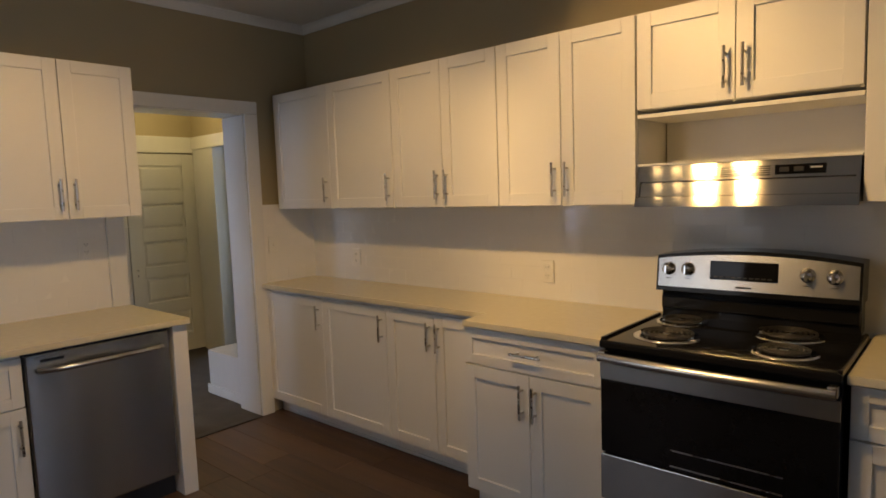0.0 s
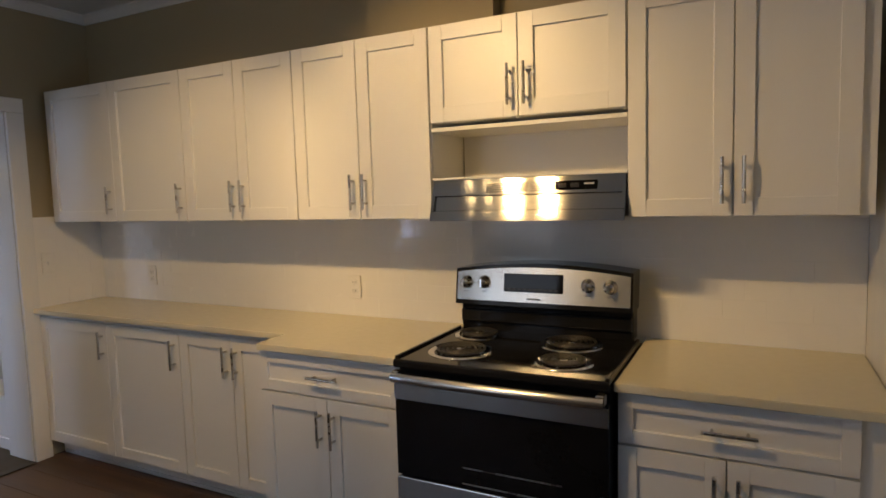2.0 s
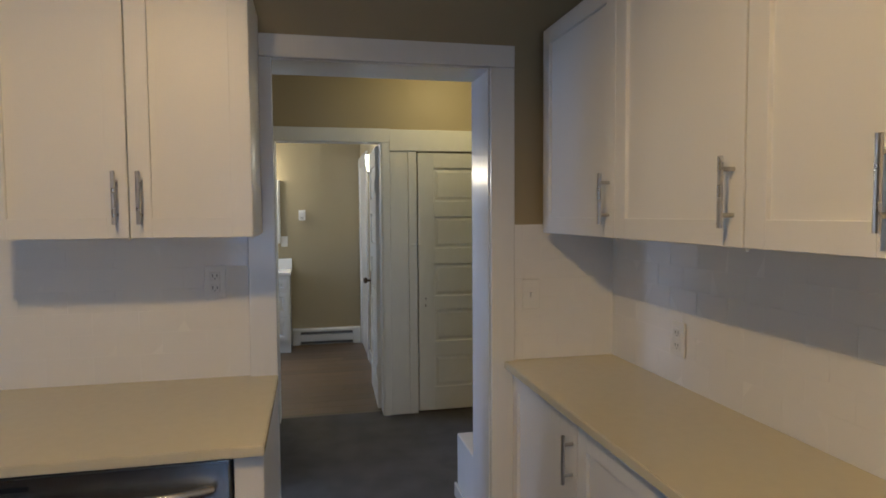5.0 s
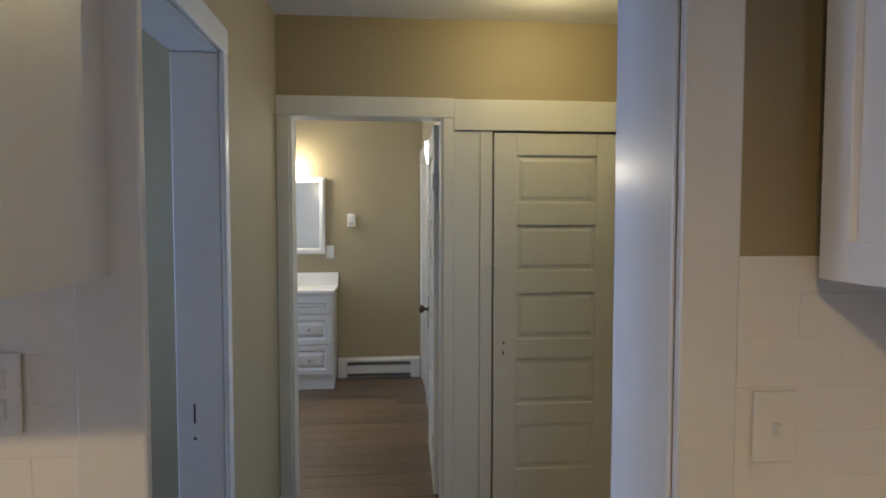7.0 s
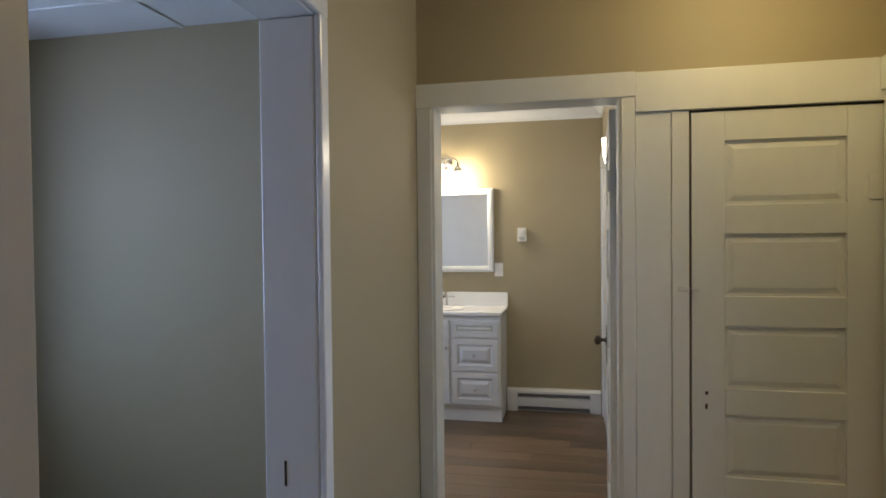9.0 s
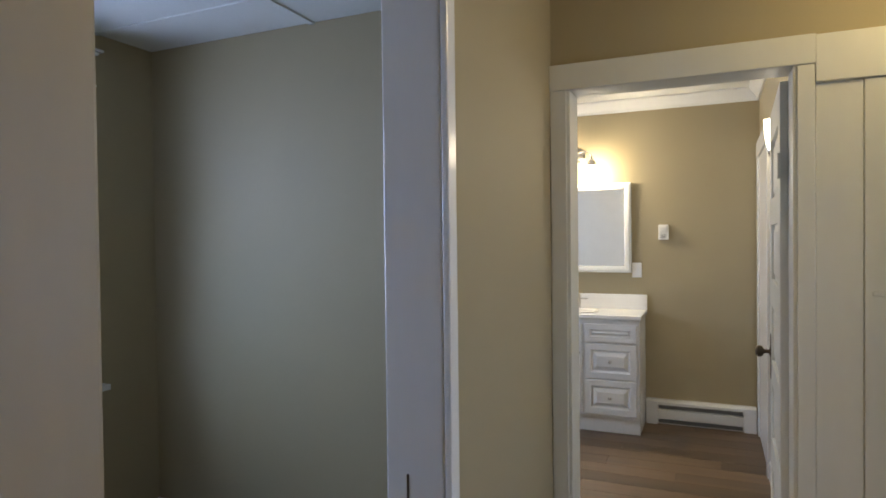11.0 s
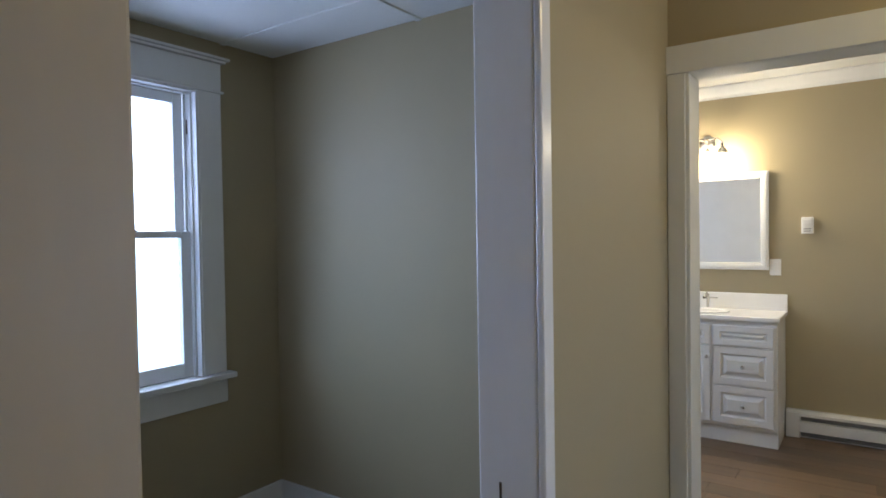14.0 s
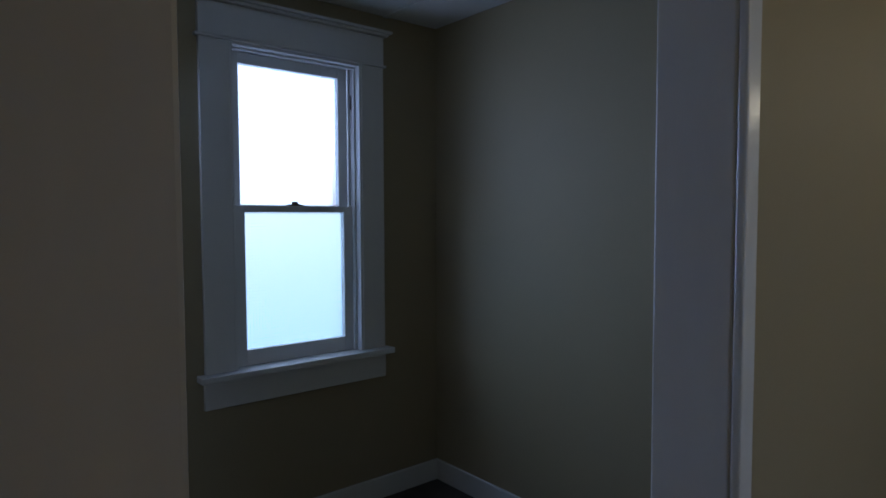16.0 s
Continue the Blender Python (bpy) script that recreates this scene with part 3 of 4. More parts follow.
def stove():
    root = thing("stove", "black and stainless electric stove with four coil burners", "stove")
    x0, x1 = -0.604, 0.166
    boxes("body", [(x0 + 0.004, x1 - 0.004, 2.125, 2.735, 0.03, 0.885), (x0 + 0.03, x1 - 0.03, 2.16, 2.70, 0.0, 0.03)], ENAMEL, 0.002, root)
    bm = bmesh.new()
    add_box(bm, x0, x1, 2.085, 2.66, 0.88, 0.912, 0.008)
    for r in ((x0 + 0.001, x0 + 0.016, 2.10, 2.64), (x1 - 0.016, x1 - 0.001, 2.10, 2.64)):
        add_box(bm, *r, 0.905, 0.921, 0.004)
    mesh_object("cooktop", bm, ENAMEL, root)
    # backguard
    boxes("backguard", [(x0 + 0.018, x1 - 0.026, 2.645, 2.735, 0.905, 1.06), (x0 + 0.02, x1 - 0.028, 2.632, 2.65, 0.945, 1.0)], ENAMEL, 0.006, root)
    arched_panel("backguard_cap", x0 - 0.001, x1 + 0.001, 1.028, 1.176, 1.203, 2.596, 2.735, ENAMEL, root)
    tagged(arched_panel("control_panel", x0 + 0.008, x1 - 0.008, 1.047, 1.163, 1.188, 2.592, 2.60, STEEL, root), "brushed steel control panel")
    boxes("display", [(-0.372, -0.122, 2.588, 2.5935, 1.088, 1.162)], BLACKGLASS, 0.003, root)
    boxes("buttons", [(-0.355 + 0.022 * k, -0.341 + 0.022 * k, 2.586, 2.589, 1.096, 1.102) for k in range(10)], SLOT, 0, root)
    for x, z in ((-0.54, 1.122), (-0.46, 1.124), (-0.024, 1.124), (0.063, 1.122)):
        m = pose(x, 2.592, z, 90)
        k = lathe("knob", [(0.0, 0.034), (0.017, 0.034), (0.019, 0.03), (0.021, 0.008), (0.027, 0.004), (0.027, 0.0)], m, CHROME, root)
        boxes("knob_grip", [(x - 0.005, x + 0.005, 2.548, 2.56, z - 0.018, z + 0.018)], CHROME, 0.002, root)
        boxes("dial_mark", [(x - 0.012, x + 0.012, 2.590, 2.5925, z - 0.0405, z - 0.0385)], SLOT, 0, root)
    boxes("maker_bar", [(-0.272, -0.215, 2.590, 2.5925, 1.058, 1.064)], SLOT, 0, root)
    for part in root.children:
        if part.name.split(".")[0] in ("backguard_cap", "control_panel", "display", "buttons", "knob", "knob_grip", "dial_mark", "maker_bar"):
            for v in part.data.vertices:
                v.co.y += (v.co.z - 1.04) * 0.16
                if part.name.split(".")[0] in ("backguard_cap", "control_panel"):
                    v.co.x = -0.223 + (v.co.x + 0.219) * 0.957
    # oven door, handle, window, drawer
    boxes("oven_door", [(x0 + 0.003, x1 - 0.003, 2.092, 2.125, 0.483, 0.84)], ENAMEL, 0.004, root)
    boxes("door_band", [(x0 + 0.003, x1 - 0.003, 2.087, 2.0925, 0.765, 0.83)], STEEL, 0.002, root)
    boxes("door_glass", [(x0 + 0.006, x1 - 0.006, 2.0885, 2.0925, 0.487, 0.763)], BLACKGLASS, 0.001, root)
    # glints of the racks inside, laid as bright strips on the outer glass
    tagged(boxes("oven_rack_glint", [(-0.338, 0.015, 2.0872, 2.0888, 0.573, 0.577), (-0.338, 0.015, 2.0872, 2.0888, 0.522, 0.526)], NICKEL, 0, root), "thin metal lines laid on the oven window as glints of the racks")
    n = 14
    tube("oven_handle", [(x0 + 0.012 + (x1 - x0 - 0.024) * k / n, 2.062 - 0.010 * (1 - (2 * k / n - 1) ** 2), 0.852) for k in range(n + 1)], 0.0175, STEEL, root)
    for v in root.children[-1].data.vertices:
        v.co.z = 0.864 + (v.co.z - 0.852) * 1.12
    for x in (x0 + 0.008, x1 - 0.036):
        box("handle_mount", x, x + 0.028, 2.06, 2.094, 0.842, 0.876, STEEL, 0.004, root)
    boxes("drawer_front", [(x0 + 0.003, x1 - 0.003, 2.087, 2.125, 0.30, 0.477)], STEEL, 0.004, root)
    # burners
    for cx, cy, r in ((-0.461, 2.541, 0.078), (-0.419, 2.271, 0.098), (-0.063, 2.506, 0.098), (-0.022, 2.252, 0.078)):
        burner = lathe("burner", [(0.0, 0.908), (r * 0.5, 0.906), (r * 0.98, 0.911), (r + 0.012, 0.9165), (r + 0.021, 0.9165), (r + 0.024, 0.912)], at(cx, cy), CHROME, root, 40)
        tagged(burner, "chrome drip bowl")
        tube("coil", spiral(cx, cy, 0.922, 0.02, r, 4.5), 0.0052, COIL, root)
        lathe("coil_cap", [(0.0, 0.925), (0.014, 0.925), (0.016, 0.918)], at(cx, cy), CHROME, root, 16)
        boxes("coil_support", [(cx - r, cx + r, cy - 0.002, cy + 0.002, 0.911, 0.917), (cx - 0.002, cx + 0.002, cy - r, cy + r, 0.911, 0.917)], STEEL, 0, root)


stove()


# ---- dishwasher ----
def dishwasher():
    root = thing("dishwasher", "stainless steel dishwasher under the counter", "dishwasher")
    y0, y1, xf = 0.752, 1.368, -2.535
    boxes("body", [(-3.13, xf - 0.035, y0, y1, 0.10, 0.86), (-3.13, xf - 0.06, y0, y1, 0, 0.10)], SLOT, 0.002, root)
    boxes("door", [(xf - 0.035, xf, y0 + 0.004, y1 - 0.004, 0.115, 0.852)], DISHSTEEL, 0.006, root)
    n = 14
    tube("handle", [(xf + 0.012 + 0.035 * (1 - (2 * k / n - 1) ** 4), y0 + 0.045 + (y1 - y0 - 0.09) * k / n, 0.782) for k in range(n + 1)], 0.013, STEEL, root)
    boxes("badge", [(xf, xf + 0.0015, y0 + 0.06, y0 + 0.15, 0.815, 0.827)], SLOT, 0, root)
    # black strip filling the gap above the door, in place of its shade
    boxes("gap", [(xf - 0.03, xf - 0.004, y0, y1, 0.853, 0.868)], SLOT, 0, root)


dishwasher()


# ---- small wall fittings ----
def outlet(name, label, m, kind):
    """A plate on a wall: local x across, z up, face at -y."""
    root = thing(name, label, "outlet" if kind != "toggle" else "switch")
    root.matrix_world = m
    boxes("plate", [(-0.036, 0.036, -0.007, 0, -0.058, 0.058)], PLASTIC, 0.003, root)
    if kind == "duplex":
        boxes("socket_face", [(-0.017, 0.017, -0.0095, -0.006, 0.006, 0.036), (-0.017, 0.017, -0.0095, -0.006, -0.036, -0.006)], PLASTIC, 0.003, root)
        for z in (0.022, -0.020):
            slots = [(-0.009, -0.006, -0.0105, -0.009, z - 0.004, z + 0.006), (0.006, 0.009, -0.0105, -0.009, z - 0.004, z + 0.006), (-0.002, 0.002, -0.0105, -0.009, z - 0.012, z - 0.008)]
            boxes("slots", slots, HEATSLOT, 0, root)
    elif kind == "toggle":
        boxes("toggle", [(-0.005, 0.005, -0.018, -0.006, -0.012, 0.008)], PLASTIC, 0.002, root)
    else:
        boxes("rocker", [(-0.017, 0.017, -0.010, -0.006, -0.034, 0.034)], PLASTIC, 0.002, root)


outlet("wall_outlet", "white duplex outlet on the tiled backsplash", pose(-1.228, 2.757, 1.048), "duplex")
outlet("wall_outlet", "white duplex outlet on the tiled backsplash", pose(-2.721, 2.757, 1.055), "duplex")
outlet("wall_outlet", "white duplex outlet on the tiled backsplash", pose(-3.187, 1.245, 1.24, 0, 0, 90), "duplex")
outlet("light_switch", "white switch plate on the tiled wall", pose(-3.187, 2.410, 1.158, 0, 0, 90), "toggle")


# ---- kitchen track lamp ----
def track_lamp():
    root = thing("track_lamp", "white ceiling track lamp with four bulbs", "ceiling lamp")
    boxes("bar", [(-1.3, -0.44, 1.055, 1.105, 2.625, 2.659)], TRIM, 0.004, root)
    for x in TRACK:
        lathe("socket", [(0.0, 2.63), (0.012, 2.63), (0.012, 2.56), (0.03, 2.55), (0.032, 2.51), (0.028, 2.51), (0.026, 2.548), (0, 2.55)], at(x, 1.08), TRIM, root, 16)
        lathe("bulb_glass", [(0.0, 2.462), (0.012, 2.464), (0.022, 2.472), (0.028, 2.49), (0.022, 2.508), (0.014, 2.53)], at(x, 1.08), BULBGLOW, root, 16)


track_lamp()


# ---- hall things ----
def panel_door(name, label, m, w, h, panels, stile_l, stile_r, mat, t=0.035):
    """A panel door, x 0..w, z 0..h, front at y = 0, back at +t. panels: (z0, z1) rows."""
    root = thing(name, label, "door")
    root.matrix_world = m
    bm = bmesh.new()
    add_box(bm, 0, stile_l, 0, t, 0, h, 0.002)
    add_box(bm, w - stile_r, w, 0, t, 0, h, 0.002)
    z = 0.0
    for z0, z1 in sorted(panels) + [(h, h)]:
        add_box(bm, stile_l, w - stile_r, 0, t, z, z0, 0.002)
        z = z1
    mesh_object("leaf", bm, mat, root)
    for z0, z1 in panels:
        bm = bmesh.new()
        a, b = stile_l, w - stile_r
        add_box(bm, a - 0.003, b + 0.003, 0.014, t - 0.014, z0 - 0.003, z1 + 0.003)
        # raised field with sloped margins on both faces
        for y, s in ((0.014, -1), (t - 0.014, 1)):
            q = 0.032
            outer = [(a + 0.012, z0 + 0.012), (b - 0.012, z0 + 0.012), (b - 0.012, z1 - 0.012), (a + 0.012, z1 - 0.012)]
            inner = [(a + q, z0 + q), (b - q, z0 + q), (b - q, z1 - q), (a + q, z1 - q)]
            vo = [bm.verts.new((x, y, zz)) for x, zz in outer]
            vi = [bm.verts.new((x, y + s * 0.007, zz)) for x, zz in inner]
            bm.faces.new(vi)
            for k in range(4):
                bm.faces.new((vo[k], vo[(k + 1) % 4], vi[(k + 1) % 4], vi[k]))
        bmesh.ops.recalc_face_normals(bm, faces=bm.faces)
        mesh_object("panel", bm, mat, root)
    return root


FIVE = [(0.173, 0.407), (0.516, 0.754), (0.853, 1.092), (1.205, 1.439), (1.551, 1.791)]
closet = panel_door("closet_door", "cream painted five-panel closet door, shut", pose(-5.352, 2.341, 0.015, 0, 0, 90), 0.654, 1.902, FIVE, 0.118, 0.122, OLDTRIM)
boxes("latch", [(-0.05, -0.008, -0.010, 0, 1.225, 1.24), (-0.006, 0.022, -0.014, 0, 1.227, 1.238)], OLDTRIM, 0.003, closet)
tagged(boxes("keyhole", [(0.048, 0.058, -0.003, 0.001, 0.83, 0.842), (0.048, 0.056, -0.003, 0.001, 0.775, 0.795)], BRONZE, 0.001, closet), "dark holes of a removed lock")
boxes("hinge", [(0.60, 0.655, -0.006, 0, 1.56, 1.65), (0.60, 0.655, -0.006, 0, 0.3, 0.39)], OLDTRIM, 0.003, closet)
lathe("hinge_pin", [(0, 0), (0.007, 0), (0.007, 0.1), (0, 0.1)], pose(0.657, -0.004, 1.555), OLDTRIM, closet, 10)

bath_door = panel_door("bathroom_door", "white painted five-panel door, standing open", pose(-5.49, 2.082, 0.012, 0, 0, 178.2), 0.72, 1.96, [(a * 1.02, b * 1.02) for a, b in FIVE], 0.11, 0.11, OLDTRIM)
boxes("lock_plate", [(0.645, 0.68, 0.035, 0.038, 0.78, 0.98)], BRONZE, 0.001, bath_door)
lathe("knob", [(0.0, 0.062), (0.018, 0.06), (0.027, 0.048), (0.024, 0.034), (0.010, 0.026), (0.009, 0.006), (0.022, 0.003), (0.022, 0.0)], pose(0.663, 0.037, 0.90, -90), BRONZE, bath_door, 20)
for z in (0.25, 1.62):
    boxes("hinge", [(-0.02, 0.004, 0.034, 0.044, z, z + 0.09)], OLDTRIM, 0.002, bath_door)

def hall_lamp():
    root = thing("hall_ceiling_lamp", "small white ceiling lamp holder with bare bulb", "ceiling lamp")
    lathe("base", [(0, 2.469), (0.05, 2.469), (0.05, 2.455), (0.03, 2.43), (0.0, 2.43)], at(-4.8, 2.5), PLASTIC, root)


hall_lamp()


# ---- bathroom things ----
def raised_front(name, y0, y1, z0, z1, xf, parent, knob=True, margin=0.045):
    """A drawer or door front facing +x with a raised field."""
    bm = bmesh.new()
    add_box(bm, xf, xf + 0.016, y0, y1, z0, z1, 0.003)
    mg = min(margin, (z1 - z0) * 0.3)
    steps = [(mg, 0.0165), (mg + 0.010, 0.004), (mg + 0.018, 0.004), (mg + 0.045, 0.020)]
    rings = []
    for d, dx in steps:
        d = min(d, (z1 - z0) * 0.47 - (0.02 - dx) * 0.3)
        rings.append([bm.verts.new((xf + dx, y, z)) for y, z in ((y0 + d, z0 + d), (y1 - d, z0 + d), (y1 - d, z1 - d), (y0 + d, z1 - d))])
    # the groove is cut by lowering the rings; the slab's face is opened first
    face = max(bm.faces, key=lambda f: f.calc_center_median().x if abs(f.normal.x) > 0.9 else -1e9)
    bm.faces.remove(face)
    outer = sorted([v for v in bm.verts if v.is_boundary], key=lambda v: math.atan2(v.co.z - (z0 + z1) / 2, v.co.y - (y0 + y1) / 2))
    if len(outer) == 4:
        first = sorted(rings[0], key=lambda v: math.atan2(v.co.z - (z0 + z1) / 2, v.co.y - (y0 + y1) / 2))
        for k in range(4):
            bm.faces.new((outer[k], outer[(k + 1) % 4], first[(k + 1) % 4], first[k]))
    for p, q in zip(rings, rings[1:]):
        for k in range(4):
            bm.faces.new((p[k], p[(k + 1) % 4], q[(k + 1) % 4], q[k]))
    bm.faces.new(rings[-1])
    bmesh.ops.recalc_face_normals(bm, faces=bm.faces)
    return mesh_object(name, bm, TRIM, parent)


def small_knob(parent, y, z, x):
    lathe("knob", [(0, 0.024), (0.011, 0.022), (0.013, 0.016), (0.006, 0.008), (0.006, 0)], pose(x, y, z, 0, 90), NICKEL, parent, 14)


def vanity():
    root = thing("bathroom_vanity", "white vanity cabinet with raised-panel drawers and sink top", "vanity")
    xf = -7.625
    boxes("body", [(-8.045, xf, 0.36, 1.345, 0.11, 0.835), (-8.045, xf - 0.02, 0.36, 1.345, 0, 0.11)], TRIM, 0.002, root)
    raised_front("drawer_front", 0.955, 1.325, 0.665, 0.80, xf, root)
    for z0, z1 in ((0.40, 0.655), (0.135, 0.39)):
        d = raised_front("drawer_front", 0.955, 1.325, z0, z1, xf, root)
        small_knob(d, 1.14, (z0 + z1) / 2, xf + 0.018)
    raised_front("drawer_front", 0.375, 0.935, 0.665, 0.80, xf, root)
    for y0, y1, ky in ((0.375, 0.65, 0.63), (0.66, 0.935, 0.915)):
        d = raised_front("door", y0, y1, 0.135, 0.655, xf, root)
        small_knob(d, ky, 0.58, xf + 0.016)
    bm = bmesh.new()
    add_box(bm, -8.045, xf + 0.03, 0.35, 1.36, 0.836, 0.868, 0.008)
    add_box(bm, -8.045, -8.025, 0.35, 1.36, 0.866, 0.985, 0.004)
    tagged(mesh_object("sink_top", bm, VANITYTOP, root), "white cultured marble top with a backsplash")
    lathe("basin_rim", [(0.19, 0.868), (0.2, 0.873), (0.185, 0.876), (0.17, 0.868)], Matrix.LocRotScale((-7.80, 0.83, 0), None, (0.8, 1, 1)), VANITYTOP, root, 32)
    pts = [(-7.965, 0.85, 0.868), (-7.965, 0.85, 0.955), (-7.955, 0.85, 0.975), (-7.93, 0.85, 0.985), (-7.87, 0.85, 0.972), (-7.85, 0.85, 0.955)]
    tagged(tube("faucet", pts, 0.011, NICKEL, root), "brushed nickel faucet")
    boxes("faucet_lever", [(-7.97, -7.955, 0.853, 0.92, 0.945, 0.955)], NICKEL, 0.003, root)


vanity()


def framed_mirror():
    root = thing("bathroom_mirror", "rectangular mirror in a white moulded frame", "mirror")
    y0, y1, z0, z1 = 0.42, 1.245, 1.155, 1.86
    boxes("glass", [(-8.045, -8.037, y0 + 0.03, y1 - 0.03, z0 + 0.03, z1 - 0.03)], MIRROR, 0, root)
    w = 0.052
    bm = bmesh.new()
    for o, xx in ((0, -8.018), (0.012, -8.012)):
        for r in ((y0 + o, y0 + w - o, z0 + o, z1 - o), (y1 - w + o, y1 - o, z0 + o, z1 - o), (y0 + w - o, y1 - w + o, z0 + o, z0 + w - o), (y0 + w - o, y1 - w + o, z1 - w + o, z1 - o)):
            add_box(bm, -8.048, xx, *r, 0.004)
    mesh_object("frame", bm, TRIM, root)


framed_mirror()


def vanity_lamp():
    root = thing("vanity_lamp", "brass wall lamp with two curved arms and glass shades", "wall lamp")
    lathe("backplate", [(0, 0.02), (0.05, 0.018), (0.06, 0.0)], pose(-8.05, 0.835, 2.09, 0, 90), NICKEL, root)
    for y in (0.70, 0.966):
        s = 1 if y > 0.83 else -1
        n = 12
        pts = [(-8.03, 0.835, 2.09)] + [(-7.93, 0.835 + s * 0.02, 2.105)] + [(-7.90, y - s * 0.05, 2.105)]
        pts += [(-7.90, y - s * 0.05 + s * 0.05 * math.sin(a), 2.055 + 0.05 * math.cos(a)) for a in (math.pi / 2 * k / n for k in range(1, n + 1))] + [(-7.90, y, 2.03)]
        tube("arm", pts, 0.007, NICKEL, root)
        lathe("bell", [(0.008, 2.05), (0.012, 2.04), (0.03, 2.02), (0.036, 2.005), (0.036, 1.995)], at(-7.90, y), NICKEL, root)
        lathe("shade", [(0.034, 1.998), (0.045, 1.975), (0.052, 1.94), (0.056, 1.89), (0.053, 1.89), (0.042, 1.972), (0.03, 1.995)], at(-7.90, y), SHADEGLOW, root).visible_shadow = False


vanity_lamp()


def sconce():
    root = thing("wall_sconce", "lit frosted glass cup sconce on the bathroom wall", "wall lamp")
    boxes("backplate", [(-6.48, -6.42, 2.122, 2.139, 1.80, 1.92)], NICKEL, 0.005, root)
    boxes("arm", [(-6.456, -6.444, 2.098, 2.125, 1.835, 1.847)], NICKEL, 0.003, root)
    lathe("cup", [(0, 1.815), (0.016, 1.82), (0.02, 1.845), (0.022, 1.85)], at(-6.45, 2.098), NICKEL, root, 16)
    lathe("shade", [(0.014, 1.848), (0.024, 1.87), (0.033, 1.92), (0.038, 2.0), (0.035, 2.0), (0.03, 1.922), (0.021, 1.874), (0.0, 1.855)], at(-6.45, 2.098), SHADEGLOW, root).visible_shadow = False


sconce()


def heater():
    root = thing("baseboard_heater", "white electric baseboard heater on the floor", "heater")
    y0, y1 = 1.352, 2.112
    prism("case", [(-8.048, 0.0), (-8.048, 0.185), (-8.01, 0.185), (-7.985, 0.170), (-7.985, 0.150), (-8.02, 0.150), (-8.02, 0.118), (-7.982, 0.112), (-7.982, 0.045), (-8.01, 0.04), (-8.01, 0.0)], y0, y1, TRIM, root, axis="y")
    boxes("slot", [(-8.018, -8.0, y0 + 0.09, y1 - 0.09, 0.12, 0.148), (-8.008, -7.995, y0 + 0.09, y1 - 0.09, 0.012, 0.036)], HEATSLOT, 0, root)
    for y in (y0, y1 - 0.085):
        box("end_cap", -8.046, -7.979, y, y + 0.085, 0.0, 0.176, TRIM, 0.004, root)


heater()
outlet("light_switch", "white rocker switch beside the mirror", pose(-8.05, 1.283, 1.175, 0, 0, 90), "rocker")


def thermostat():
    root = thing("thermostat", "small white thermostat on the bathroom wall", "thermostat")
    boxes("case", [(-8.05, -8.022, 1.445, 1.518, 1.41, 1.525)], PLASTIC, 0.006, root)
    boxes("dial", [(-8.022, -8.014, 1.46, 1.503, 1.475, 1.51)], PLASTIC, 0.004, root)
    boxes("vents", [(-8.0225, -8.0215, 1.46, 1.503, 1.425 + 0.01 * k, 1.428 + 0.01 * k) for k in range(3)], SLOT, 0, root)


thermostat()
def shower_surround():
    bm = bmesh.new()
    add_box(bm, -5.52, -5.483, -0.595, 1.15, 0.45, 2.3, 0.006)
    add_box(bm, -6.2, -5.52, -0.595, -0.565, 0.45, 2.3, 0.006)
    tagged(mesh_object("shower_surround", bm, VANITYTOP), "white gloss shower wall panels", "shower")


shower_surround()
# second door in the bathroom's north wall
structure(boxes("door_frame_bath_north", [(-8.03, -7.93, 2.118, 2.139, 0, 1.99), (-7.19, -7.09, 2.118, 2.139, 0, 1.99), (-8.04, -7.08, 2.116, 2.139, 1.991, 2.10)], TRIM, 0.003), "white casing of a bathroom door")
structure(boxes("door_bath_north", [(-7.928, -7.192, 2.128, 2.1395, 0.01, 1.988)], TRIM, 0.003), "white flush door, shut")
structure(boxes("baseboard_bath", [(-7.08, -5.5, 2.124, 2.139, 0, 0.11)], TRIM, 0.003), "white baseboard")


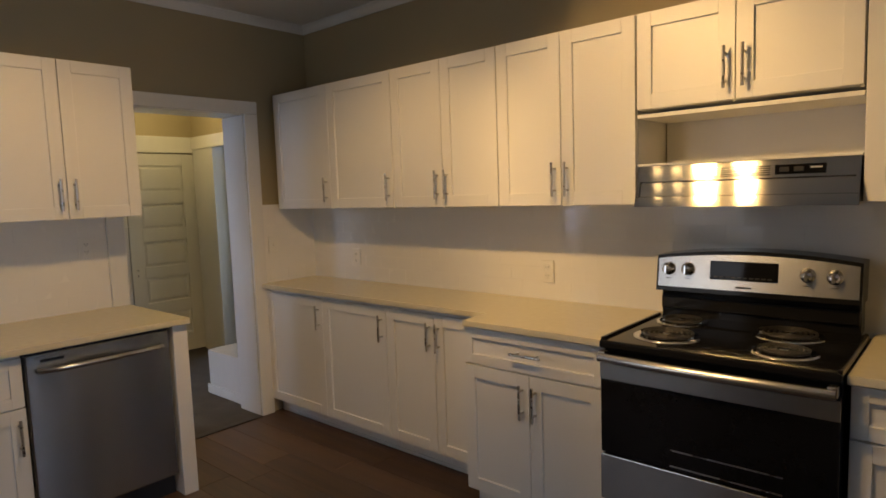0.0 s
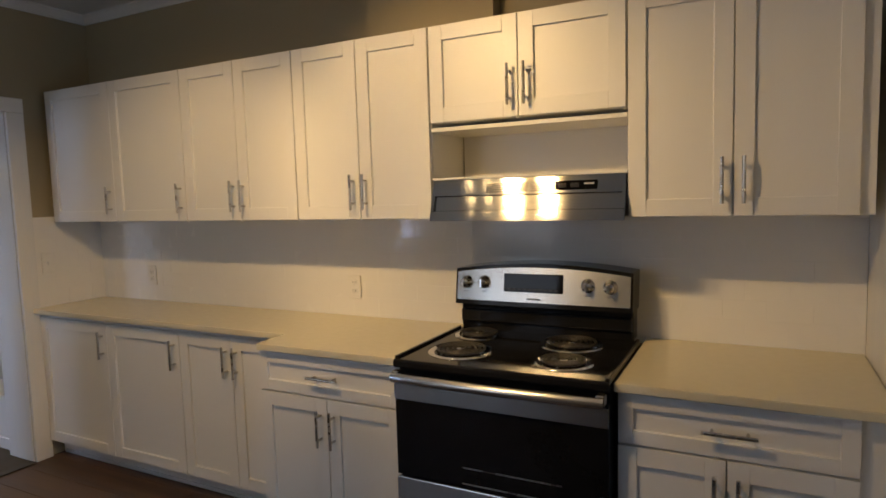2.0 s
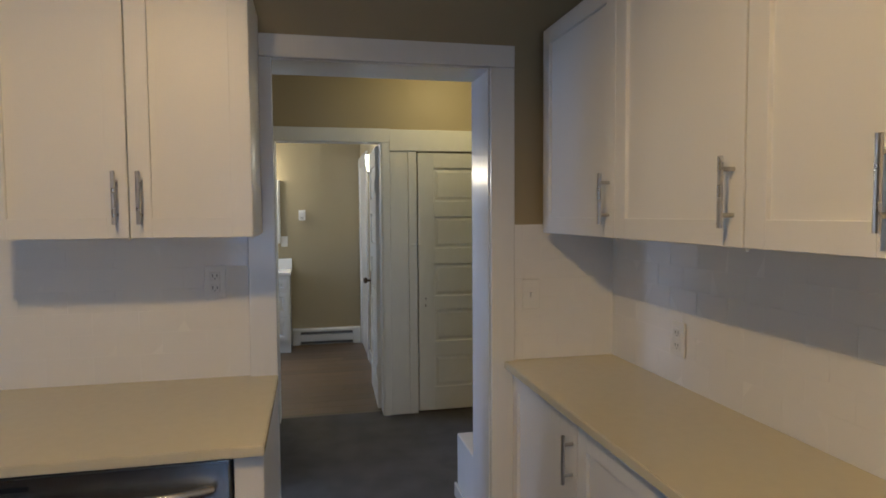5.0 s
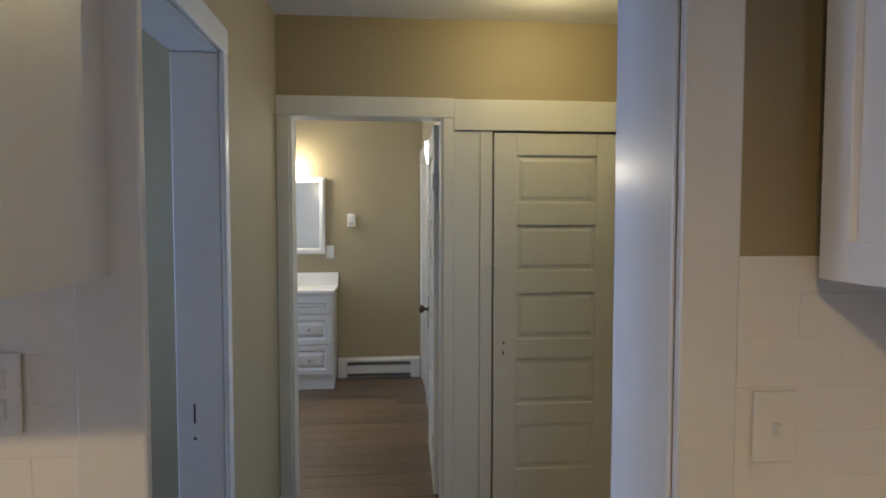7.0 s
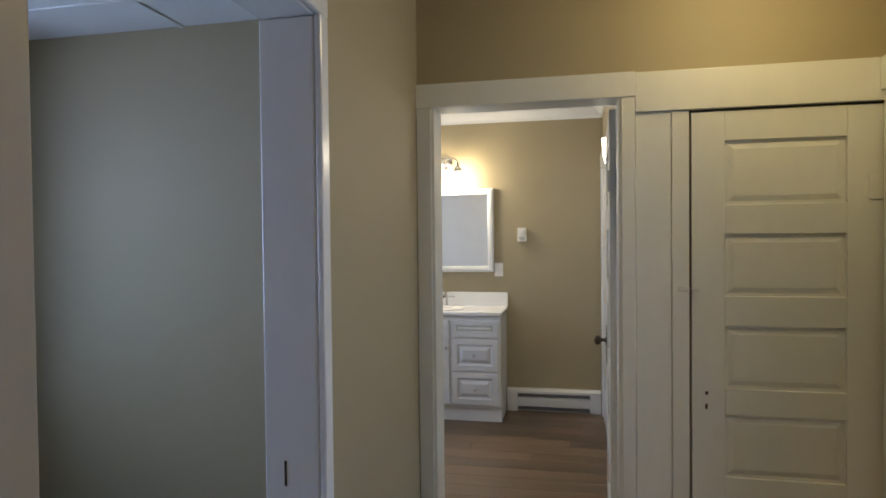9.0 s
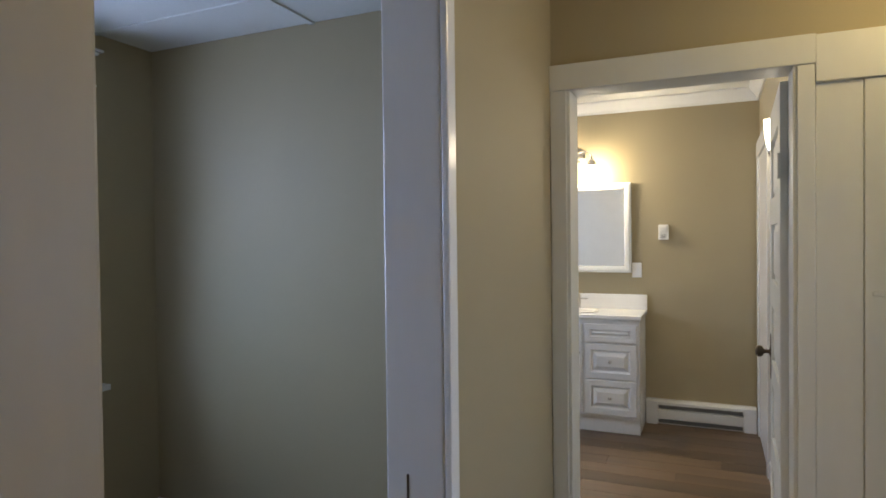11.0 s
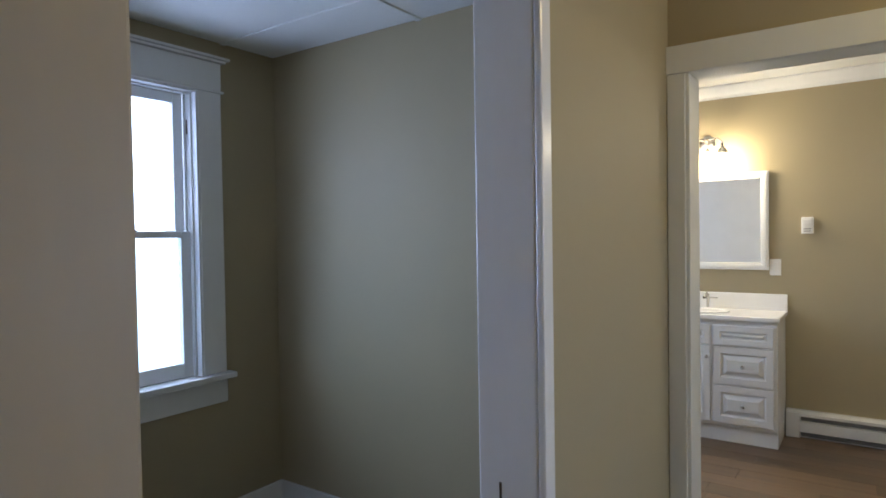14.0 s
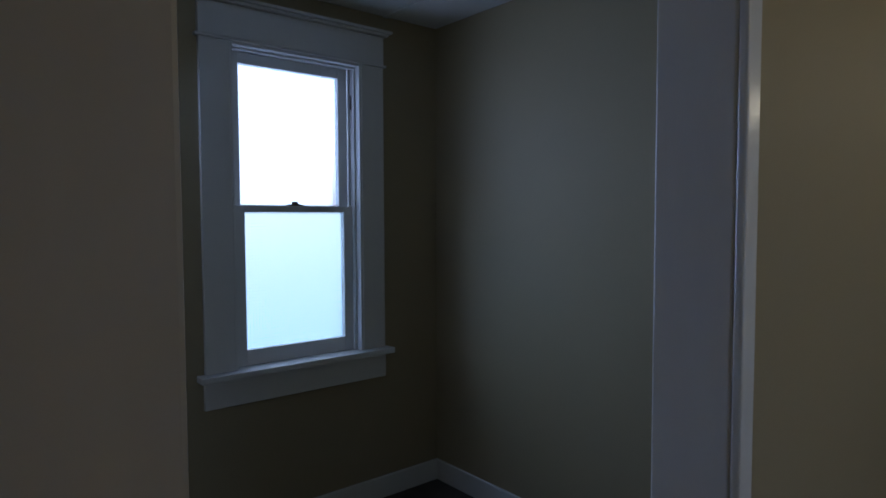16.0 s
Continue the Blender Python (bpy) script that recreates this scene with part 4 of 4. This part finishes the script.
# ---- sash window ----
def sash_window():
    # casing, head with cap and fillet, stool and apron
    structure(boxes("window_casing", [
        (-4.246, -4.12, -0.82, -0.798, 0.775, 2.158), (-5.01, -4.884, -0.82, -0.798, 0.775, 2.158),
        (-5.025, -4.105, -0.82, -0.79, 2.158, 2.170), (-5.012, -4.118, -0.82, -0.796, 2.1705, 2.305), (-5.03, -4.10, -0.82, -0.775, 2.3055, 2.318), (-5.045, -4.085, -0.82, -0.762, 2.3185, 2.332),
        (-5.04, -4.09, -0.90, -0.755, 0.747, 0.774), (-5.015, -4.115, -0.82, -0.800, 0.625, 0.746)], TRIM, 0.003), "white craftsman window casing with sill and apron")
    # jamb liner with stops
    structure(boxes("window_jamb", [
        (-4.258, -4.246, -0.97, -0.80, 0.774, 2.158), (-4.884, -4.872, -0.97, -0.80, 0.774, 2.158), (-4.872, -4.258, -0.97, -0.80, 2.146, 2.158), (-4.872, -4.258, -0.97, -0.90, 0.76, 0.774),
        (-4.872, -4.862, -0.85, -0.835, 0.774, 2.146), (-4.872, -4.862, -0.896, -0.888, 0.774, 2.146), (-4.268, -4.258, -0.85, -0.835, 0.774, 2.146), (-4.862, -4.268, -0.85, -0.835, 2.136, 2.146)], TRIM, 0.002), "white window jamb with parting stops")
    structure(boxes("sash_pulley", [(-4.8715, -4.8685, -0.882, -0.872, 1.95, 2.02)], BRONZE, 0.001), "dark slot of a sash pulley")
    root = thing("sash_window", "white double-hung sash window with obscured glass", "window")
    for name, y, z0, z1, bot, top in (("lower_sash", -0.87, 0.776, 1.478, 0.068, 0.03), ("upper_sash", -0.915, 1.448, 2.145, 0.034, 0.05)):
        a, b, s = -4.861, -4.269, 0.05
        boxes(name, [(a, a + s, y - 0.018, y + 0.018, z0, z1), (b - s, b, y - 0.018, y + 0.018, z0, z1), (a + s, b - s, y - 0.018, y + 0.018, z0, z0 + bot), (a + s, b - s, y - 0.018, y + 0.018, z1 - top, z1)], TRIM, 0.003, root)
        pane = box("pane", a + s - 0.004, b - s + 0.004, y - 0.003, y + 0.003, z0 + bot - 0.004, z1 - top + 0.004, GLASS, 0, root)
        pane.visible_shadow = False
    boxes("sash_lock", [(-4.60, -4.53, -0.885, -0.855, 1.478, 1.486), (-4.578, -4.552, -0.882, -0.862, 1.486, 1.498)], BRONZE, 0.002, root)


sash_window()
# panes out of view; the second room and west windows are added for light
for name, row in (("window_east", (3.05, 3.06, 0.7, 1.9, 0.5, 1.8)), ("window_north", (-4.95, -4.2, 3.93, 3.94, 0.8, 2.0)), ("window_room_second", (-3.82, -3.43, -0.9, -0.89, 0.8, 2.15)), ("window_west", (-3.29, -3.28, -1.56, -1.02, 0.9, 2.1)), ("window_bath", (-6.95, -6.25, -0.67, -0.66, 1.1, 2.0)), ("window_south", (-2.4, -1.4, -1.68, -1.67, 0.9, 2.1))):
    pane = structure(box(name, *row, window_glass(name + "_glass", 0.02, False)), "plain window pane, out of view")
    pane.visible_shadow = False


# ---- pieces: wall tiles and floor planks ----
tile_meshes = {}


def tile_mesh(w, h):
    key = (round(w, 3), round(h, 3))
    if key not in tile_meshes:
        bm = bmesh.new()
        add_box(bm, -w / 2, w / 2, -0.0016, 0, -h / 2, h / 2)
        front = [e for e in bm.edges if all(v.co.y < -0.001 for v in e.verts)]
        bmesh.ops.bevel(bm, geom=front, offset=0.0005, segments=1, affect="EDGES")
        me = bpy.data.meshes.new("tile")
        bm.to_mesh(me)
        bm.free()
        me.materials.append(TILE)
        tile_meshes[key] = me
    return tile_meshes[key]


rng = random.Random(4)


def tiles(parent, start, end, place, phase, rows):
    """Running-bond tiles from start to end along a wall; place(u, z) gives the pose of a tile."""
    for r, (z0, z1) in enumerate(rows):
        u = phase + (0.0735 if r % 2 else 0) - 0.147 * 60
        while u < end:
            a, b = max(u, start), min(u + 0.147, end)
            u += 0.147
            if b - a < 0.012:
                continue
            ob = new("tile", tile_mesh(b - a - 0.0015, z1 - z0 - 0.0015))
            ob.matrix_world = place((a + b) / 2, (z0 + z1) / 2) @ pose(0, 0, 0, rng.uniform(-0.6, 0.6), 0, rng.uniform(-0.6, 0.6))
            ob.parent = parent


ROWS = [(0.902, 0.995)] + [(0.995 + 0.075 * k, 1.07 + 0.075 * k) for k in range(4)] + [(1.295, 1.37), (1.37, 1.430)]
structure(boxes("grout_bed", [(-3.199, 0.899, 2.763, 2.7695, 0.6, 1.428), (-3.1995, -3.193, -0.33, 1.356, 0.6, 1.428), (-3.1995, -3.193, 2.344, 2.763, 0.6, 1.428)], GROUT), "pale grout between the tiles")
tiles(wall_north, -3.193, 0.898, lambda u, z: pose(u, 2.764, z), -0.655, ROWS)
tiles(wall_west, 0.30, 1.356, lambda u, z: pose(-3.194, u, z, 0, 0, 90), 1.287, ROWS)
tiles(wall_west, 2.344, 2.755, lambda u, z: pose(-3.194, u, z, 0, 0, 90), 2.38, ROWS)

plank_meshes = {}


def planks(parent, x0, x1, y0, y1, mat, along, w=0.18, length=1.22):
    lo, hi, c0, c1 = (x0, x1, y0, y1) if along == "x" else (y0, y1, x0, x1)
    c = c0
    while c < c1 - 0.02:
        d = min(c + w, c1)
        u = lo - rng.uniform(0, length)
        while u < hi:
            a, b = max(u, lo), min(u + length, hi)
            u += length
            if b - a < 0.03:
                continue
            bm = bmesh.new()
            la, wa = b - a - 0.0015, d - c - 0.0015
            if along == "x":
                add_box(bm, -la / 2, la / 2, -wa / 2, wa / 2, -0.006, 0)
            else:
                add_box(bm, -wa / 2, wa / 2, -la / 2, la / 2, -0.006, 0)
            bmesh.ops.bevel(bm, geom=[e for e in bm.edges if all(v.co.z > -0.003 for v in e.verts)], offset=0.0012, segments=1, affect="EDGES")
            ob = mesh_object("plank", bm, mat, parent)
            ob.location = ((a + b) / 2, (c + d) / 2, 0) if along == "x" else ((c + d) / 2, (a + b) / 2, 0)
        c = d


planks(floor_kitchen, -3.19, 3.0, -1.6, 2.77, KWOOD, "x")
planks(floor_bath, -8.05, -5.45, -0.6, 2.14, BWOOD, "y", 0.15)
